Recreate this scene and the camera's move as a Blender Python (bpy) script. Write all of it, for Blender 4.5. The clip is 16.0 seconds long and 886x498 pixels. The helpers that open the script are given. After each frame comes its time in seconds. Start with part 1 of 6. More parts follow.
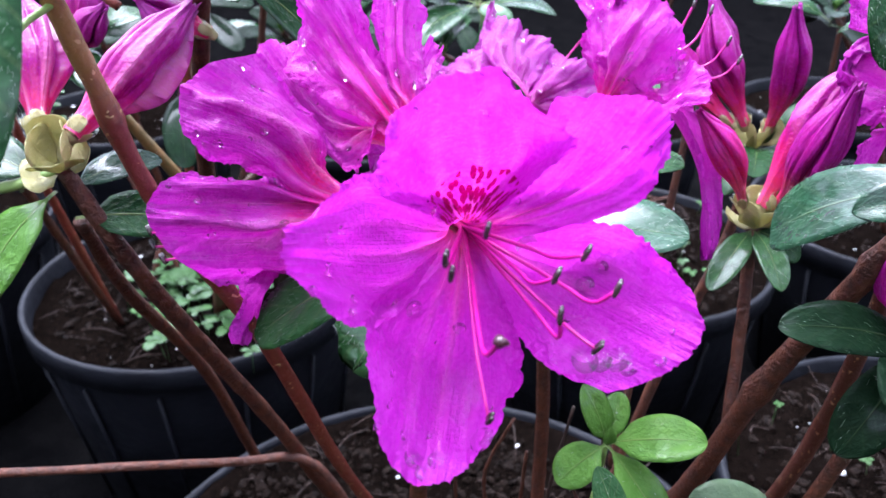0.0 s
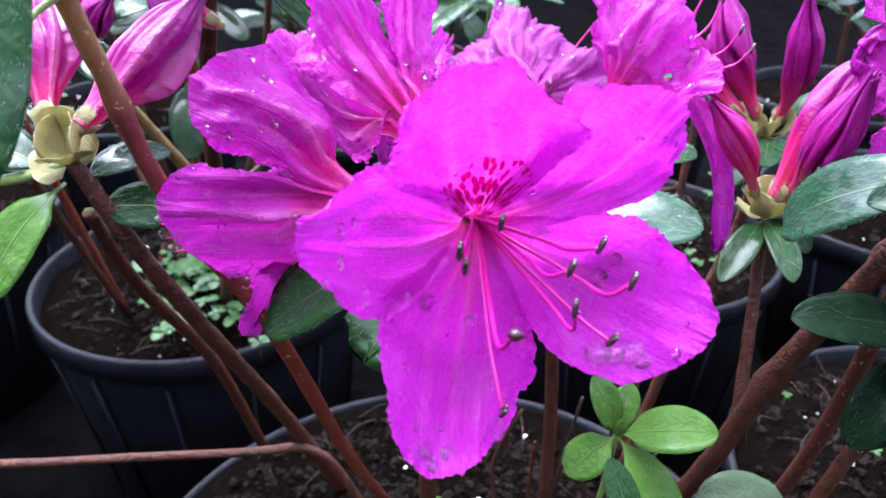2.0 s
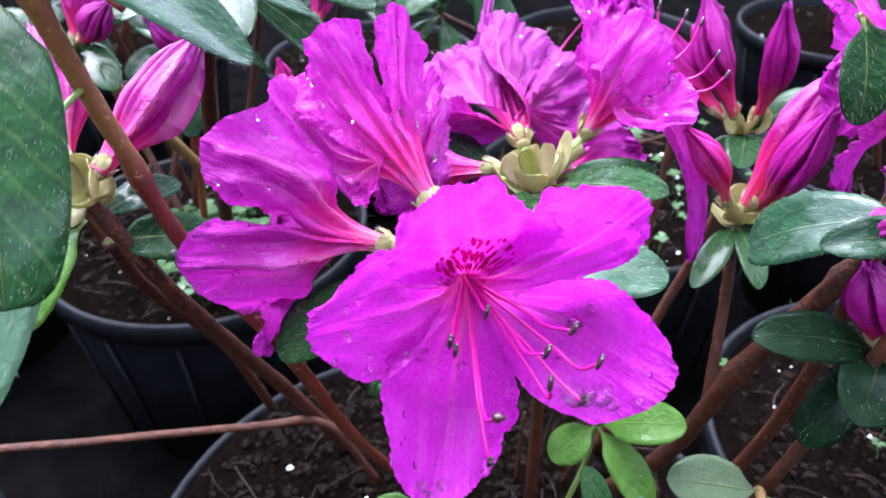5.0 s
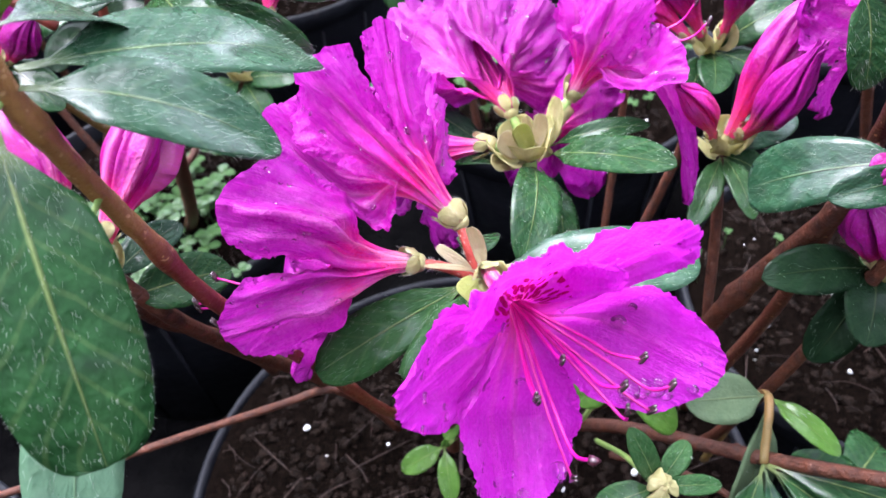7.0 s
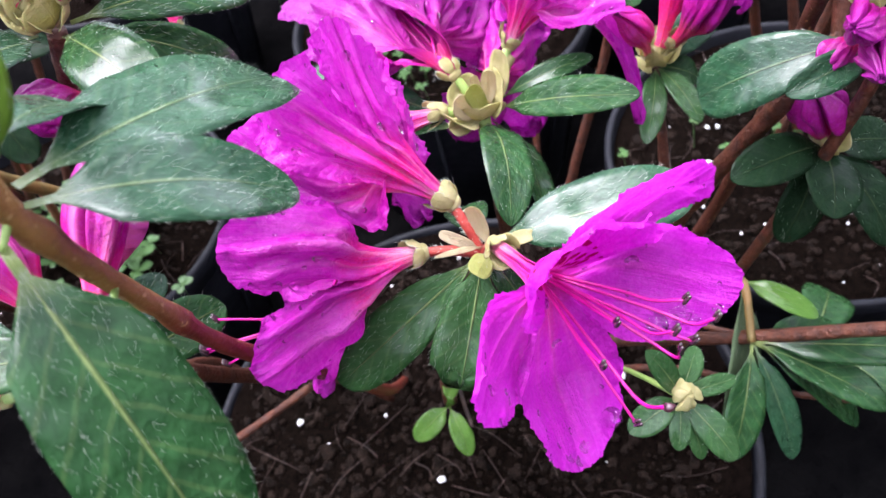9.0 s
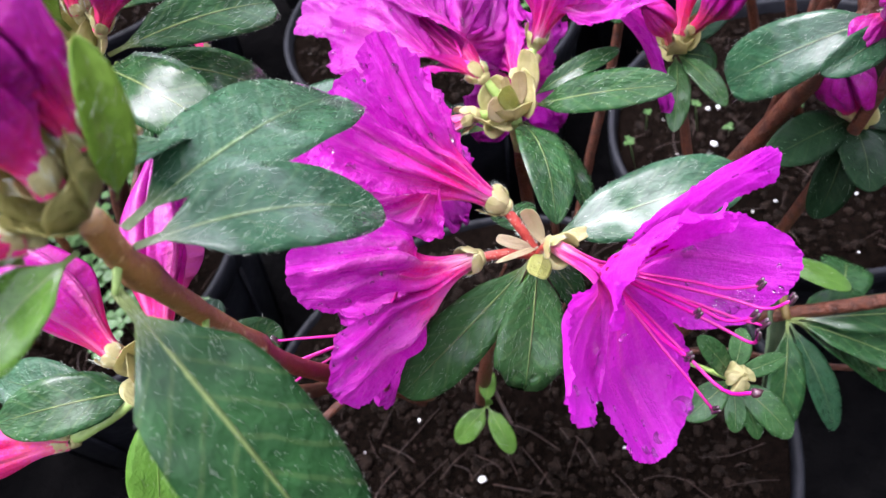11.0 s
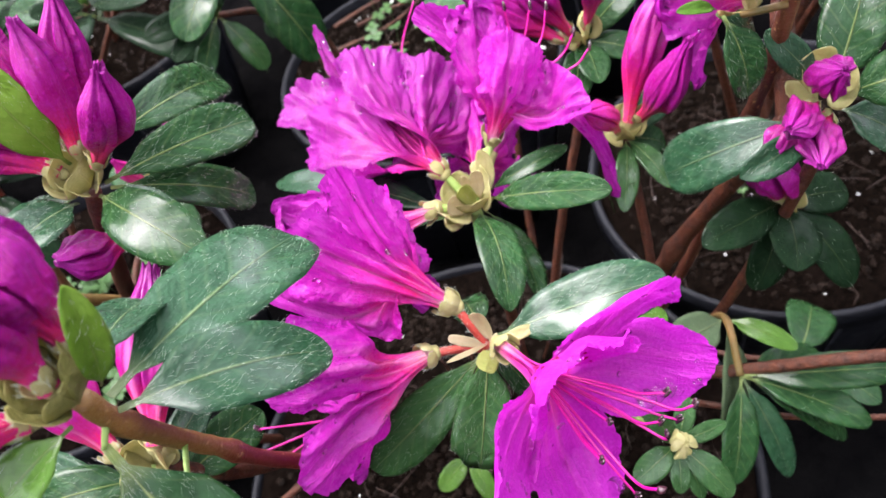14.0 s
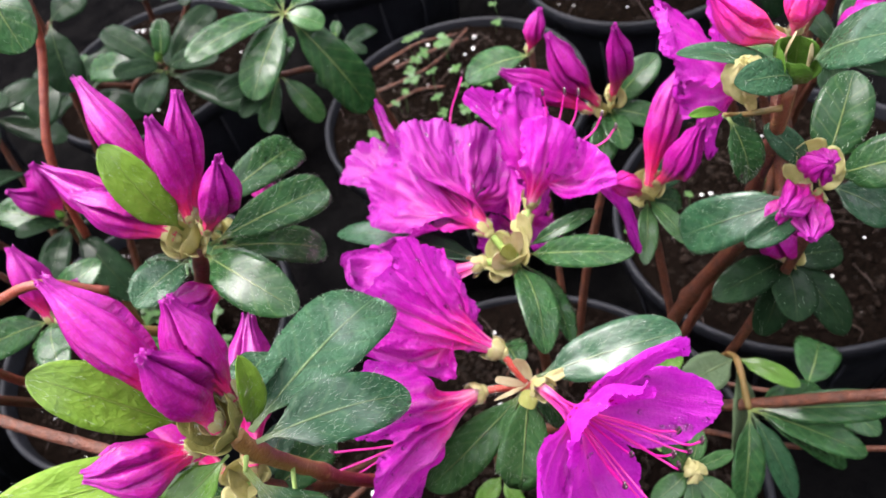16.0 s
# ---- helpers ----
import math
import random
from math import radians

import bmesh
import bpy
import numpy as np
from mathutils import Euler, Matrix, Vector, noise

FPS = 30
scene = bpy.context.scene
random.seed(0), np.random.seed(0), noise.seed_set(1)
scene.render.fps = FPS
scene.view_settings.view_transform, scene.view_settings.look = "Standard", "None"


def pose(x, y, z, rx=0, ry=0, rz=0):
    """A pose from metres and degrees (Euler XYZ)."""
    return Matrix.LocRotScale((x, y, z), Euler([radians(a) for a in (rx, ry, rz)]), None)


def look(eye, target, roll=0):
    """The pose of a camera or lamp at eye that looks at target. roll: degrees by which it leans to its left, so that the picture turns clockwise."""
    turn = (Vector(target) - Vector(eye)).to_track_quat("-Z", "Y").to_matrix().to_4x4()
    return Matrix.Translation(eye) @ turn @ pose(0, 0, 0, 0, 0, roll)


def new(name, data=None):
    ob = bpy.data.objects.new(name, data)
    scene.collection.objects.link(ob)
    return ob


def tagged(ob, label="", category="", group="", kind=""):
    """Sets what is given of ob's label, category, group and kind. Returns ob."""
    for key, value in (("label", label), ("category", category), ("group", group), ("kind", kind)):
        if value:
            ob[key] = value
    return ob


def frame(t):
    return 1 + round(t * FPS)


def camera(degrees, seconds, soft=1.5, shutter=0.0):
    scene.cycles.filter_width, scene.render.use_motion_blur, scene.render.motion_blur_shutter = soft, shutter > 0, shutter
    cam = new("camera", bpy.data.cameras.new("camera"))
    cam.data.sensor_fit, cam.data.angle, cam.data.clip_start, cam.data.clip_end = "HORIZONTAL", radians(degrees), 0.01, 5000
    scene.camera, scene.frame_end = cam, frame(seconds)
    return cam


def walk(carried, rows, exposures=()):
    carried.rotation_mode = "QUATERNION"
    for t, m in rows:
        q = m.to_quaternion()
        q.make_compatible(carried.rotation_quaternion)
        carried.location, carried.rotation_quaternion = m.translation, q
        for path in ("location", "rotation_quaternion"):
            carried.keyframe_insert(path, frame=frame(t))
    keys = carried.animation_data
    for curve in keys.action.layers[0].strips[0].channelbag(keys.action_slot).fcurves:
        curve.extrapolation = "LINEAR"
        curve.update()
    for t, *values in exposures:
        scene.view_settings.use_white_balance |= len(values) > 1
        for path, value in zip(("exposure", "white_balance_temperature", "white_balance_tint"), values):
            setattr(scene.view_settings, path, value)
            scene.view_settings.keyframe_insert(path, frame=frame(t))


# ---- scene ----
cam = camera(60.6, 16.0)
# Rows in centimetres: seconds, eye, target, roll.
PATH = [
    (0, (0.000, 0.000, 18.600), (-0.009, 8.837, 13.919), -0.01),
    (0.5, (-0.028, 0.095, 18.591), (-0.042, 8.913, 13.874), -0.10),
    (1, (-0.045, 0.051, 18.584), (-0.074, 8.854, 13.840), -0.32),
    (1.5, (-0.093, 0.133, 18.571), (-0.145, 8.917, 13.792), -0.44),
    (2, (-0.098, 0.070, 18.595), (-0.165, 8.842, 13.794), -0.26),
    (2.5, (-0.106, 0.034, 18.624), (-0.157, 8.800, 13.812), -0.15),
    (3, (-0.087, 0.134, 18.687), (-0.131, 8.916, 13.903), -0.13),
    (3.2, (0.021, 0.227, 18.857), (-0.028, 9.004, 14.064), -0.32),
    (5.3, (-0.063, 0.081, 20.966), (-0.059, 8.163, 15.077), -1.11),
    (5.5, (-0.168, 0.039, 20.992), (-0.104, 8.050, 15.007), -1.14),
    (6, (-0.686, 0.683, 22.313), (-0.519, 8.234, 15.759), -1.87),
    (6.5, (-1.247, 0.974, 22.328), (-0.913, 8.312, 15.542), -3.65),
    (7, (-1.382, 1.692, 22.782), (-0.682, 8.731, 15.714), -6.92),
    (7.5, (-1.870, 2.112, 23.096), (-0.783, 8.847, 15.784), -9.03),
    (8, (-2.039, 2.214, 23.436), (-0.780, 8.611, 15.853), -10.06),
    (8.2, (-2.176, 2.312, 23.406), (-0.801, 8.612, 15.764), -10.59),
    (10.3, (-3.257, 3.513, 23.847), (-1.488, 9.384, 15.948), -17.81),
    (10.5, (-3.359, 3.530, 23.889), (-1.589, 9.408, 15.995), -17.66),
    (11, (-3.642, 3.470, 23.812), (-1.845, 9.393, 15.957), -17.43),
    (11.5, (-3.742, 3.597, 23.936), (-2.017, 9.480, 16.037), -19.27),
    (12, (-3.721, 3.469, 24.185), (-1.958, 9.417, 16.342), -19.10),
    (12.5, (-3.404, 3.280, 24.522), (-1.709, 9.251, 16.681), -20.01),
    (13, (-3.244, 3.358, 24.735), (-1.486, 9.360, 16.933), -20.28),
    (13.5, (-3.048, 3.303, 25.126), (-1.295, 9.286, 17.308), -18.92),
    (14, (-2.158, 3.075, 25.902), (-0.485, 9.126, 18.119), -19.95),
    (14.5, (-1.913, 3.348, 27.057), (-0.188, 9.389, 19.277), -18.67),
    (15, (-2.244, 3.067, 27.513), (-0.478, 9.202, 19.816), -19.03),
    (15.5, (-2.118, 2.484, 27.938), (-0.464, 8.700, 20.281), -20.20),
    (16, (-2.675, 2.281, 28.704), (-1.133, 8.579, 21.091), -20.63),
]
CM = 0.01
walk(cam, [(t, look([CM * v for v in eye], [CM * v for v in target], roll)) for t, eye, target, roll in PATH], [(0.0, 2.80, 5450, 18), (3.2, 2.80, 5450, 18), (5.5, 2.80, 5550, 17), (8.0, 2.72, 5950, 20), (11.0, 2.63, 6050, 21), (14.0, 2.55, 6400, 16), (16.0, 2.53, 6550, 15)])
cam.data.dof.use_dof = True
cam.data.dof.focus_distance = 0.118
cam.data.dof.aperture_fstop = 40.0

# ---- light: a bright overcast sky ----
world = bpy.data.worlds.new("overcast_sky")
scene.world = world
world.use_nodes = True
wn, wl = world.node_tree.nodes, world.node_tree.links
sky = wn.new("ShaderNodeTexSky")
sky.sky_type = "NISHITA"
sky.sun_disc = False
sky.sun_elevation, sky.sun_rotation = radians(70), radians(-35)
sky.air_density, sky.dust_density, sky.ozone_density = 1.0, 4.0, 1.0
soft_sky = wn.new("ShaderNodeHueSaturation")
soft_sky.inputs["Saturation"].default_value = 0.22
wl.new(sky.outputs[0], soft_sky.inputs["Color"])
wl.new(soft_sky.outputs[0], wn["Background"].inputs[0])
wn["Background"].inputs[1].default_value = 0.15
sun = new("sun", bpy.data.lights.new("sun", "SUN"))
sun.data.energy, sun.data.angle, sun.data.color = 0.95, radians(60), (1.0, 0.97, 0.93)
sun.matrix_world = look((-0.56, 0.80, 2.7), (0, 0, 0))


# ---- materials ----
def shader(name):
    m = bpy.data.materials.new(name)
    m.use_nodes = True
    n, l = m.node_tree.nodes, m.node_tree.links
    return m, n, l, n["Principled BSDF"]


def ramp(n, stops):
    r = n.new("ShaderNodeValToRGB")
    e = r.color_ramp.elements
    while len(e) < len(stops):
        e.new(0.5)
    for el, (p, c) in zip(e, stops):
        el.position, el.color = p, (*c, 1)
    return r


def maths(n, l, op, a, b=0.0, c=0.0, clamp=False):
    m = n.new("ShaderNodeMath")
    m.operation, m.use_clamp = op, clamp
    for k, v in enumerate((a, b, c)):
        if isinstance(v, (int, float)):
            m.inputs[k].default_value = v
        else:
            l.new(v, m.inputs[k])
    return m.outputs[0]


def mixed(n, l, fac, a, b, blend="MIX"):
    m = n.new("ShaderNodeMix")
    m.data_type, m.blend_type = "RGBA", blend
    for k, v in ((0, fac), (6, a), (7, b)):
        if isinstance(v, (int, float)):
            m.inputs[k].default_value = v
        elif isinstance(v, tuple):
            m.inputs[k].default_value = (*v, 1)
        else:
            l.new(v, m.inputs[k])
    return m.outputs[2]


def noise_tex(n, l, vector, scale, detail=4.0, rough=0.55, distort=0.0):
    t = n.new("ShaderNodeTexNoise")
    t.inputs["Scale"].default_value, t.inputs["Detail"].default_value = scale, detail
    t.inputs["Roughness"].default_value, t.inputs["Distortion"].default_value = rough, distort
    if vector is not None:
        l.new(vector, t.inputs["Vector"])
    return t.outputs["Fac"]


def scaled(n, l, vector, s):
    m = n.new("ShaderNodeVectorMath")
    m.operation = "MULTIPLY"
    l.new(vector, m.inputs[0])
    m.inputs[1].default_value = s
    return m.outputs[0]


def bumped(n, l, b, height, strength, distance):
    k = n.new("ShaderNodeBump")
    k.inputs["Strength"].default_value, k.inputs["Distance"].default_value = strength, distance
    l.new(height, k.inputs["Height"])
    l.new(k.outputs[0], b.inputs["Normal"])
    return k.outputs[0]


def coords(n, l):
    """UV along and across, the across distance from the midline (0 to 1) and object coordinates."""
    tc = n.new("ShaderNodeTexCoord")
    sep = n.new("ShaderNodeSeparateXYZ")
    l.new(tc.outputs["UV"], sep.inputs[0])
    mid = maths(n, l, "ABSOLUTE", maths(n, l, "MULTIPLY_ADD", sep.outputs[1], 2.0, -1.0))
    return tc.outputs["UV"], sep.outputs[0], mid, tc.outputs["Object"]


def petal_material(name, stops, spots=False, translucent=0.5, rib_colour=(0.86, 0.15, 0.50), rib=0.85, pale=(0.68, 0.085, 0.67), mottle=1.6, rough=0.40, relief=0.0006, grainy=0.6, streak=1.0, film=0.10, lines=0):
    m, n, l, b = shader(name)
    uv, u, mid, ob = coords(n, l)
    grain = noise_tex(n, l, scaled(n, l, uv, (3.0, 3.0, 1.0)), 3.0)
    along = maths(n, l, "ADD", u, maths(n, l, "MULTIPLY_ADD", grain, 0.16, -0.08))
    along = maths(n, l, "ADD", along, maths(n, l, "MULTIPLY_ADD", mid, 0.14, -0.07))
    r = ramp(n, stops)
    l.new(along, r.inputs[0])
    veins = noise_tex(n, l, scaled(n, l, uv, (3.0, 46.0, 1.0)), 1.0, 4.0, 0.65, 0.6)
    net = noise_tex(n, l, scaled(n, l, uv, (16.0, 60.0, 1.0)), 1.0, 3.0, 0.6, 1.5)
    broad = noise_tex(n, l, ob, 160.0, 3.0)
    colour = mixed(n, l, maths(n, l, "MULTIPLY", maths(n, l, "SUBTRACT", veins, 0.46, clamp=True), streak, clamp=True), r.outputs[0], (0.34, 0.004, 0.30))
    colour = mixed(n, l, maths(n, l, "MULTIPLY", maths(n, l, "SUBTRACT", 0.44, veins, clamp=True), streak * 1.3, clamp=True), colour, pale)
    colour = mixed(n, l, maths(n, l, "MULTIPLY", maths(n, l, "SUBTRACT", net, 0.5, clamp=True), 1.6, clamp=True), colour, (0.36, 0.006, 0.42))
    colour = mixed(n, l, maths(n, l, "MULTIPLY", maths(n, l, "SUBTRACT", broad, 0.5, clamp=True), mottle, clamp=True), colour, pale)
    fine = noise_tex(n, l, ob, 1500.0, 3.0)
    colour = mixed(n, l, maths(n, l, "MULTIPLY", maths(n, l, "SUBTRACT", fine, 0.48, clamp=True), 1.3, clamp=True), colour, pale)
    colour = mixed(n, l, maths(n, l, "MULTIPLY", maths(n, l, "SUBTRACT", 0.44, fine, clamp=True), 1.6, clamp=True), colour, (0.38, 0.006, 0.36))
    near_rib = maths(n, l, "SUBTRACT", 1.0, maths(n, l, "DIVIDE", mid, 0.12), clamp=True)
    side_rib = maths(n, l, "SUBTRACT", 1.0, maths(n, l, "DIVIDE", maths(n, l, "ABSOLUTE", maths(n, l, "SUBTRACT", mid, 0.42)), 0.09), clamp=True)
    broken = maths(n, l, "MULTIPLY_ADD", veins, 1.6, -0.15, clamp=True)
    ribs = maths(n, l, "MULTIPLY", maths(n, l, "MULTIPLY_ADD", side_rib, 0.6, near_rib), maths(n, l, "MULTIPLY_ADD", u, -1.15, 1.10, clamp=True), clamp=True)
    colour = mixed(n, l, maths(n, l, "MULTIPLY", maths(n, l, "MULTIPLY", ribs, broken), rib), colour, rib_colour)
    if lines:
        turn = n.new("ShaderNodeSeparateXYZ")
        l.new(uv, turn.inputs[0])
        wave = maths(n, l, "COSINE", maths(n, l, "MULTIPLY", turn.outputs[1], 2 * math.pi * lines))
        ridge = maths(n, l, "MULTIPLY", maths(n, l, "MULTIPLY_ADD", wave, 1.6, -0.5, clamp=True), maths(n, l, "MULTIPLY_ADD", u, -1.6, 1.35, clamp=True))
        colour = mixed(n, l, maths(n, l, "MULTIPLY", ridge, 0.42), colour, rib_colour)
    if spots:
        vor = n.new("ShaderNodeTexVoronoi")
        vor.voronoi_dimensions = "2D"
        vor.inputs["Scale"].default_value = 1.0
        l.new(scaled(n, l, uv, (15.0, 21.0, 1.0)), vor.inputs["Vector"])
        span = maths(n, l, "ADD", maths(n, l, "ABSOLUTE", maths(n, l, "SUBTRACT", u, 0.44)), maths(n, l, "MULTIPLY", mid, 0.20))
        size = maths(n, l, "MULTIPLY_ADD", span, -0.85, 0.60)
        dot = maths(n, l, "MULTIPLY", maths(n, l, "SUBTRACT", size, vor.outputs["Distance"]), 14.0, clamp=True)
        reach = maths(n, l, "MULTIPLY", maths(n, l, "GREATER_THAN", u, 0.27), maths(n, l, "LESS_THAN", maths(n, l, "MULTIPLY_ADD", grain, 0.10, span), 0.32))
        colour = mixed(n, l, maths(n, l, "MULTIPLY", dot, reach), colour, (0.27, 0.0, 0.075))
    l.new(colour, b.inputs["Base Color"])
    wet = noise_tex(n, l, ob, 320.0, 3.0)
    l.new(maths(n, l, "MULTIPLY_ADD", wet, 0.5, rough - 0.25, clamp=True), b.inputs["Roughness"])
    b.inputs["Specular IOR Level"].default_value = 0.16
    b.inputs["Coat Weight"].default_value, b.inputs["Coat Roughness"].default_value = film, 0.16
    rim = maths(n, l, "MULTIPLY_ADD", mid, 4.0, -2.9, clamp=True)
    frill = noise_tex(n, l, ob, 700.0, 2.0)
    height = maths(n, l, "ADD", maths(n, l, "MULTIPLY", veins, 0.5), maths(n, l, "MULTIPLY", fine, grainy))
    height = maths(n, l, "ADD", height, maths(n, l, "MULTIPLY", maths(n, l, "MULTIPLY", rim, frill), 2.2))
    height = maths(n, l, "ADD", height, maths(n, l, "MULTIPLY", ribs, maths(n, l, "MULTIPLY_ADD", fine, 1.4, 0.3)))
    nor = bumped(n, l, b, height, 0.6, relief)
    tr = n.new("ShaderNodeBsdfTranslucent")
    l.new(colour, tr.inputs[0])
    l.new(nor, tr.inputs["Normal"])
    mx = n.new("ShaderNodeMixShader")
    mx.inputs[0].default_value = translucent
    l.new(b.outputs[0], mx.inputs[1])
    l.new(tr.outputs[0], mx.inputs[2])
    l.new(mx.outputs[0], n["Material Output"].inputs[0])
    return m


PETAL = ((0.0, (0.92, 0.52, 0.56)), (0.09, (0.90, 0.26, 0.42)), (0.19, (0.82, 0.05, 0.28)), (0.34, (0.70, 0.030, 0.36)), (0.50, (0.56, 0.016, 0.47)), (1.0, (0.57, 0.023, 0.54)))
OUTER = ((0.0, (0.92, 0.56, 0.58)), (0.09, (0.90, 0.24, 0.38)), (0.20, (0.80, 0.022, 0.20)), (0.38, (0.64, 0.013, 0.25)), (0.56, (0.48, 0.010, 0.33)), (1.0, (0.48, 0.019, 0.41)))
m_petal = petal_material("violet_magenta_petal", PETAL, streak=0.7, relief=0.0010, translucent=0.50, film=0.20)
m_petal_out = petal_material("magenta_petal", OUTER, rib_colour=(0.92, 0.36, 0.64), rib=1.0, pale=(0.63, 0.085, 0.57), mottle=1.8, rough=0.32, relief=0.0019, grainy=0.4, streak=2.2, film=0.30, translucent=0.42)
# OUTER scaled darker: one ruffled flower's self-shade is put into its colour.
OUTER_SHADED = ((0.0, (0.80, 0.22, 0.22)), (0.16, (0.78, 0.05, 0.20)), (0.36, (0.46, 0.010, 0.21)), (0.56, (0.30, 0.007, 0.21)), (1.0, (0.29, 0.012, 0.25)))
m_petal_shaded = petal_material("shaded_magenta_petal", OUTER_SHADED, rib_colour=(0.80, 0.18, 0.48), rib=0.9, pale=(0.46, 0.05, 0.42), mottle=1.7, rough=0.34, relief=0.0018, grainy=0.4, streak=1.6, film=0.28, translucent=0.42)
m_petal_spot = petal_material("spotted_petal", PETAL, spots=True, streak=0.7, relief=0.0010, translucent=0.50, film=0.20)
BUD = ((0.0, (0.66, 0.05, 0.08)), (0.18, (0.60, 0.014, 0.09)), (0.40, (0.28, 0.005, 0.125)), (1.0, (0.24, 0.008, 0.172)))
m_bud = petal_material("bud_petal", BUD, translucent=0.2, rib_colour=(0.70, 0.10, 0.40), rib=0.0, pale=(0.56, 0.05, 0.48), mottle=1.3, rough=0.36, relief=0.0010, grainy=0.3, streak=1.0, film=0.28)
m_bud_rib = petal_material("ribbed_bud_petal", BUD, translucent=0.3, rib_colour=(0.86, 0.26, 0.52), rib=0.0, pale=(0.50, 0.05, 0.42), mottle=0.8, rough=0.36, relief=0.0006, grainy=0.12, streak=1.0, film=0.4, lines=5)
m_tube = petal_material("pink_tube", ((0.0, (0.72, 0.16, 0.16)), (0.3, (0.66, 0.035, 0.13)), (1.0, (0.50, 0.016, 0.27))), translucent=0.3, rough=0.36, streak=0.6, rib_colour=(0.80, 0.20, 0.32), rib=0.0, lines=5)


def leaf_material(name, dark, light, rib, rough=0.34, translucent=0.12, gloss=0.5):
    m, n, l, b = shader(name)
    uv, u, mid, ob = coords(n, l)
    g = noise_tex(n, l, ob, 260.0, 4.0)
    colour = mixed(n, l, maths(n, l, "MULTIPLY_ADD", g, 2.2, -0.6, clamp=True), dark, light)
    info = n.new("ShaderNodeObjectInfo")
    colour = mixed(n, l, maths(n, l, "MULTIPLY", info.outputs["Random"], 0.45), colour, dark)
    wave = n.new("ShaderNodeTexWave")
    wave.wave_type, wave.bands_direction = "BANDS", "X"
    wave.inputs["Scale"].default_value, wave.inputs["Distortion"].default_value = 2.4, 1.2
    comb = n.new("ShaderNodeCombineXYZ")
    l.new(maths(n, l, "SUBTRACT", u, maths(n, l, "MULTIPLY", mid, 0.22)), comb.inputs[0])
    l.new(mid, comb.inputs[1])
    l.new(comb.outputs[0], wave.inputs["Vector"])
    side = maths(n, l, "GREATER_THAN", wave.outputs["Fac"], 0.93)
    colour = mixed(n, l, maths(n, l, "MULTIPLY", side, 0.05), colour, rib)
    width = maths(n, l, "MULTIPLY_ADD", u, -0.055, 0.075)
    ribmask = maths(n, l, "SUBTRACT", 1.0, maths(n, l, "DIVIDE", mid, width), clamp=True)
    colour = mixed(n, l, maths(n, l, "MULTIPLY", ribmask, maths(n, l, "MULTIPLY_ADD", u, -0.55, 0.80)), colour, rib)
    stalk = maths(n, l, "SUBTRACT", 1.0, maths(n, l, "MULTIPLY", u, 6.0), clamp=True)
    colour = mixed(n, l, maths(n, l, "MULTIPLY", stalk, 0.8), colour, rib)
    cell = n.new("ShaderNodeTexVoronoi")
    cell.feature = "DISTANCE_TO_EDGE"
    cell.inputs["Scale"].default_value = 1.0
    l.new(scaled(n, l, uv, (15.0, 9.0, 1.0)), cell.inputs["Vector"])
    puff = maths(n, l, "MULTIPLY", maths(n, l, "MINIMUM", cell.outputs["Distance"], 0.22), 4.5)
    colour = mixed(n, l, maths(n, l, "MULTIPLY_ADD", puff, -0.4, 0.2, clamp=True), colour, dark)
    l.new(colour, b.inputs["Base Color"])
    b.inputs["Specular IOR Level"].default_value = gloss * 0.2
    film = maths(n, l, "MULTIPLY_ADD", noise_tex(n, l, ob, 75.0, 2.0, 0.5, 0.6), 7.0, -3.3, clamp=True)
    l.new(maths(n, l, "MULTIPLY_ADD", film, gloss * 1.5, gloss * 0.15, clamp=True), b.inputs["Coat Weight"])
    b.inputs["Coat Roughness"].default_value = 0.13
    spec = noise_tex(n, l, ob, 420.0, 5.0, 0.7)
    l.new(maths(n, l, "MULTIPLY_ADD", spec, 0.9, rough - 0.48, clamp=True), b.inputs["Roughness"])
    quilt = noise_tex(n, l, scaled(n, l, uv, (7.0, 4.0, 1.0)), 1.0, 4.0)
    fine = noise_tex(n, l, ob, 1800.0, 2.0)
    h = maths(n, l, "SUBTRACT", maths(n, l, "MULTIPLY_ADD", fine, 0.05, quilt), maths(n, l, "MULTIPLY", ribmask, 0.6))
    h = maths(n, l, "MULTIPLY_ADD", puff, 0.09, h)
    nor = bumped(n, l, b, h, 0.6, 0.0013)
    tr = n.new("ShaderNodeBsdfTranslucent")
    l.new(colour, tr.inputs[0])
    mx = n.new("ShaderNodeMixShader")
    mx.inputs[0].default_value = translucent
    l.new(b.outputs[0], mx.inputs[1])
    l.new(tr.outputs[0], mx.inputs[2])
    l.new(mx.outputs[0], n["Material Output"].inputs[0])
    return m


m_leaf = leaf_material("dark_leaf", (0.008, 0.029, 0.009), (0.021, 0.069, 0.021), (0.28, 0.34, 0.12), 0.30, 0.12, 0.34)
m_leaf_grey = leaf_material("greyish_leaf", (0.011, 0.038, 0.018), (0.022, 0.070, 0.032), (0.20, 0.26, 0.12), 0.34, 0.12, 0.62)
m_leaf_young = leaf_material("young_leaf", (0.055, 0.140, 0.016), (0.115, 0.235, 0.040), (0.22, 0.30, 0.09), 0.4, 0.3)
m_leaf_fresh = leaf_material("fresh_yellow_green_leaf", (0.110, 0.210, 0.020), (0.200, 0.330, 0.050), (0.30, 0.38, 0.11), 0.4, 0.35)
m_leaf_mid = leaf_material("mid_green_leaf", (0.018, 0.060, 0.016), (0.042, 0.110, 0.034), (0.32, 0.38, 0.15), 0.36, 0.2)
m_leaf_pale = leaf_material("pale_underside_leaf", (0.085, 0.130, 0.070), (0.125, 0.175, 0.095), (0.20, 0.24, 0.11), 0.55, 0.3, 0.2)
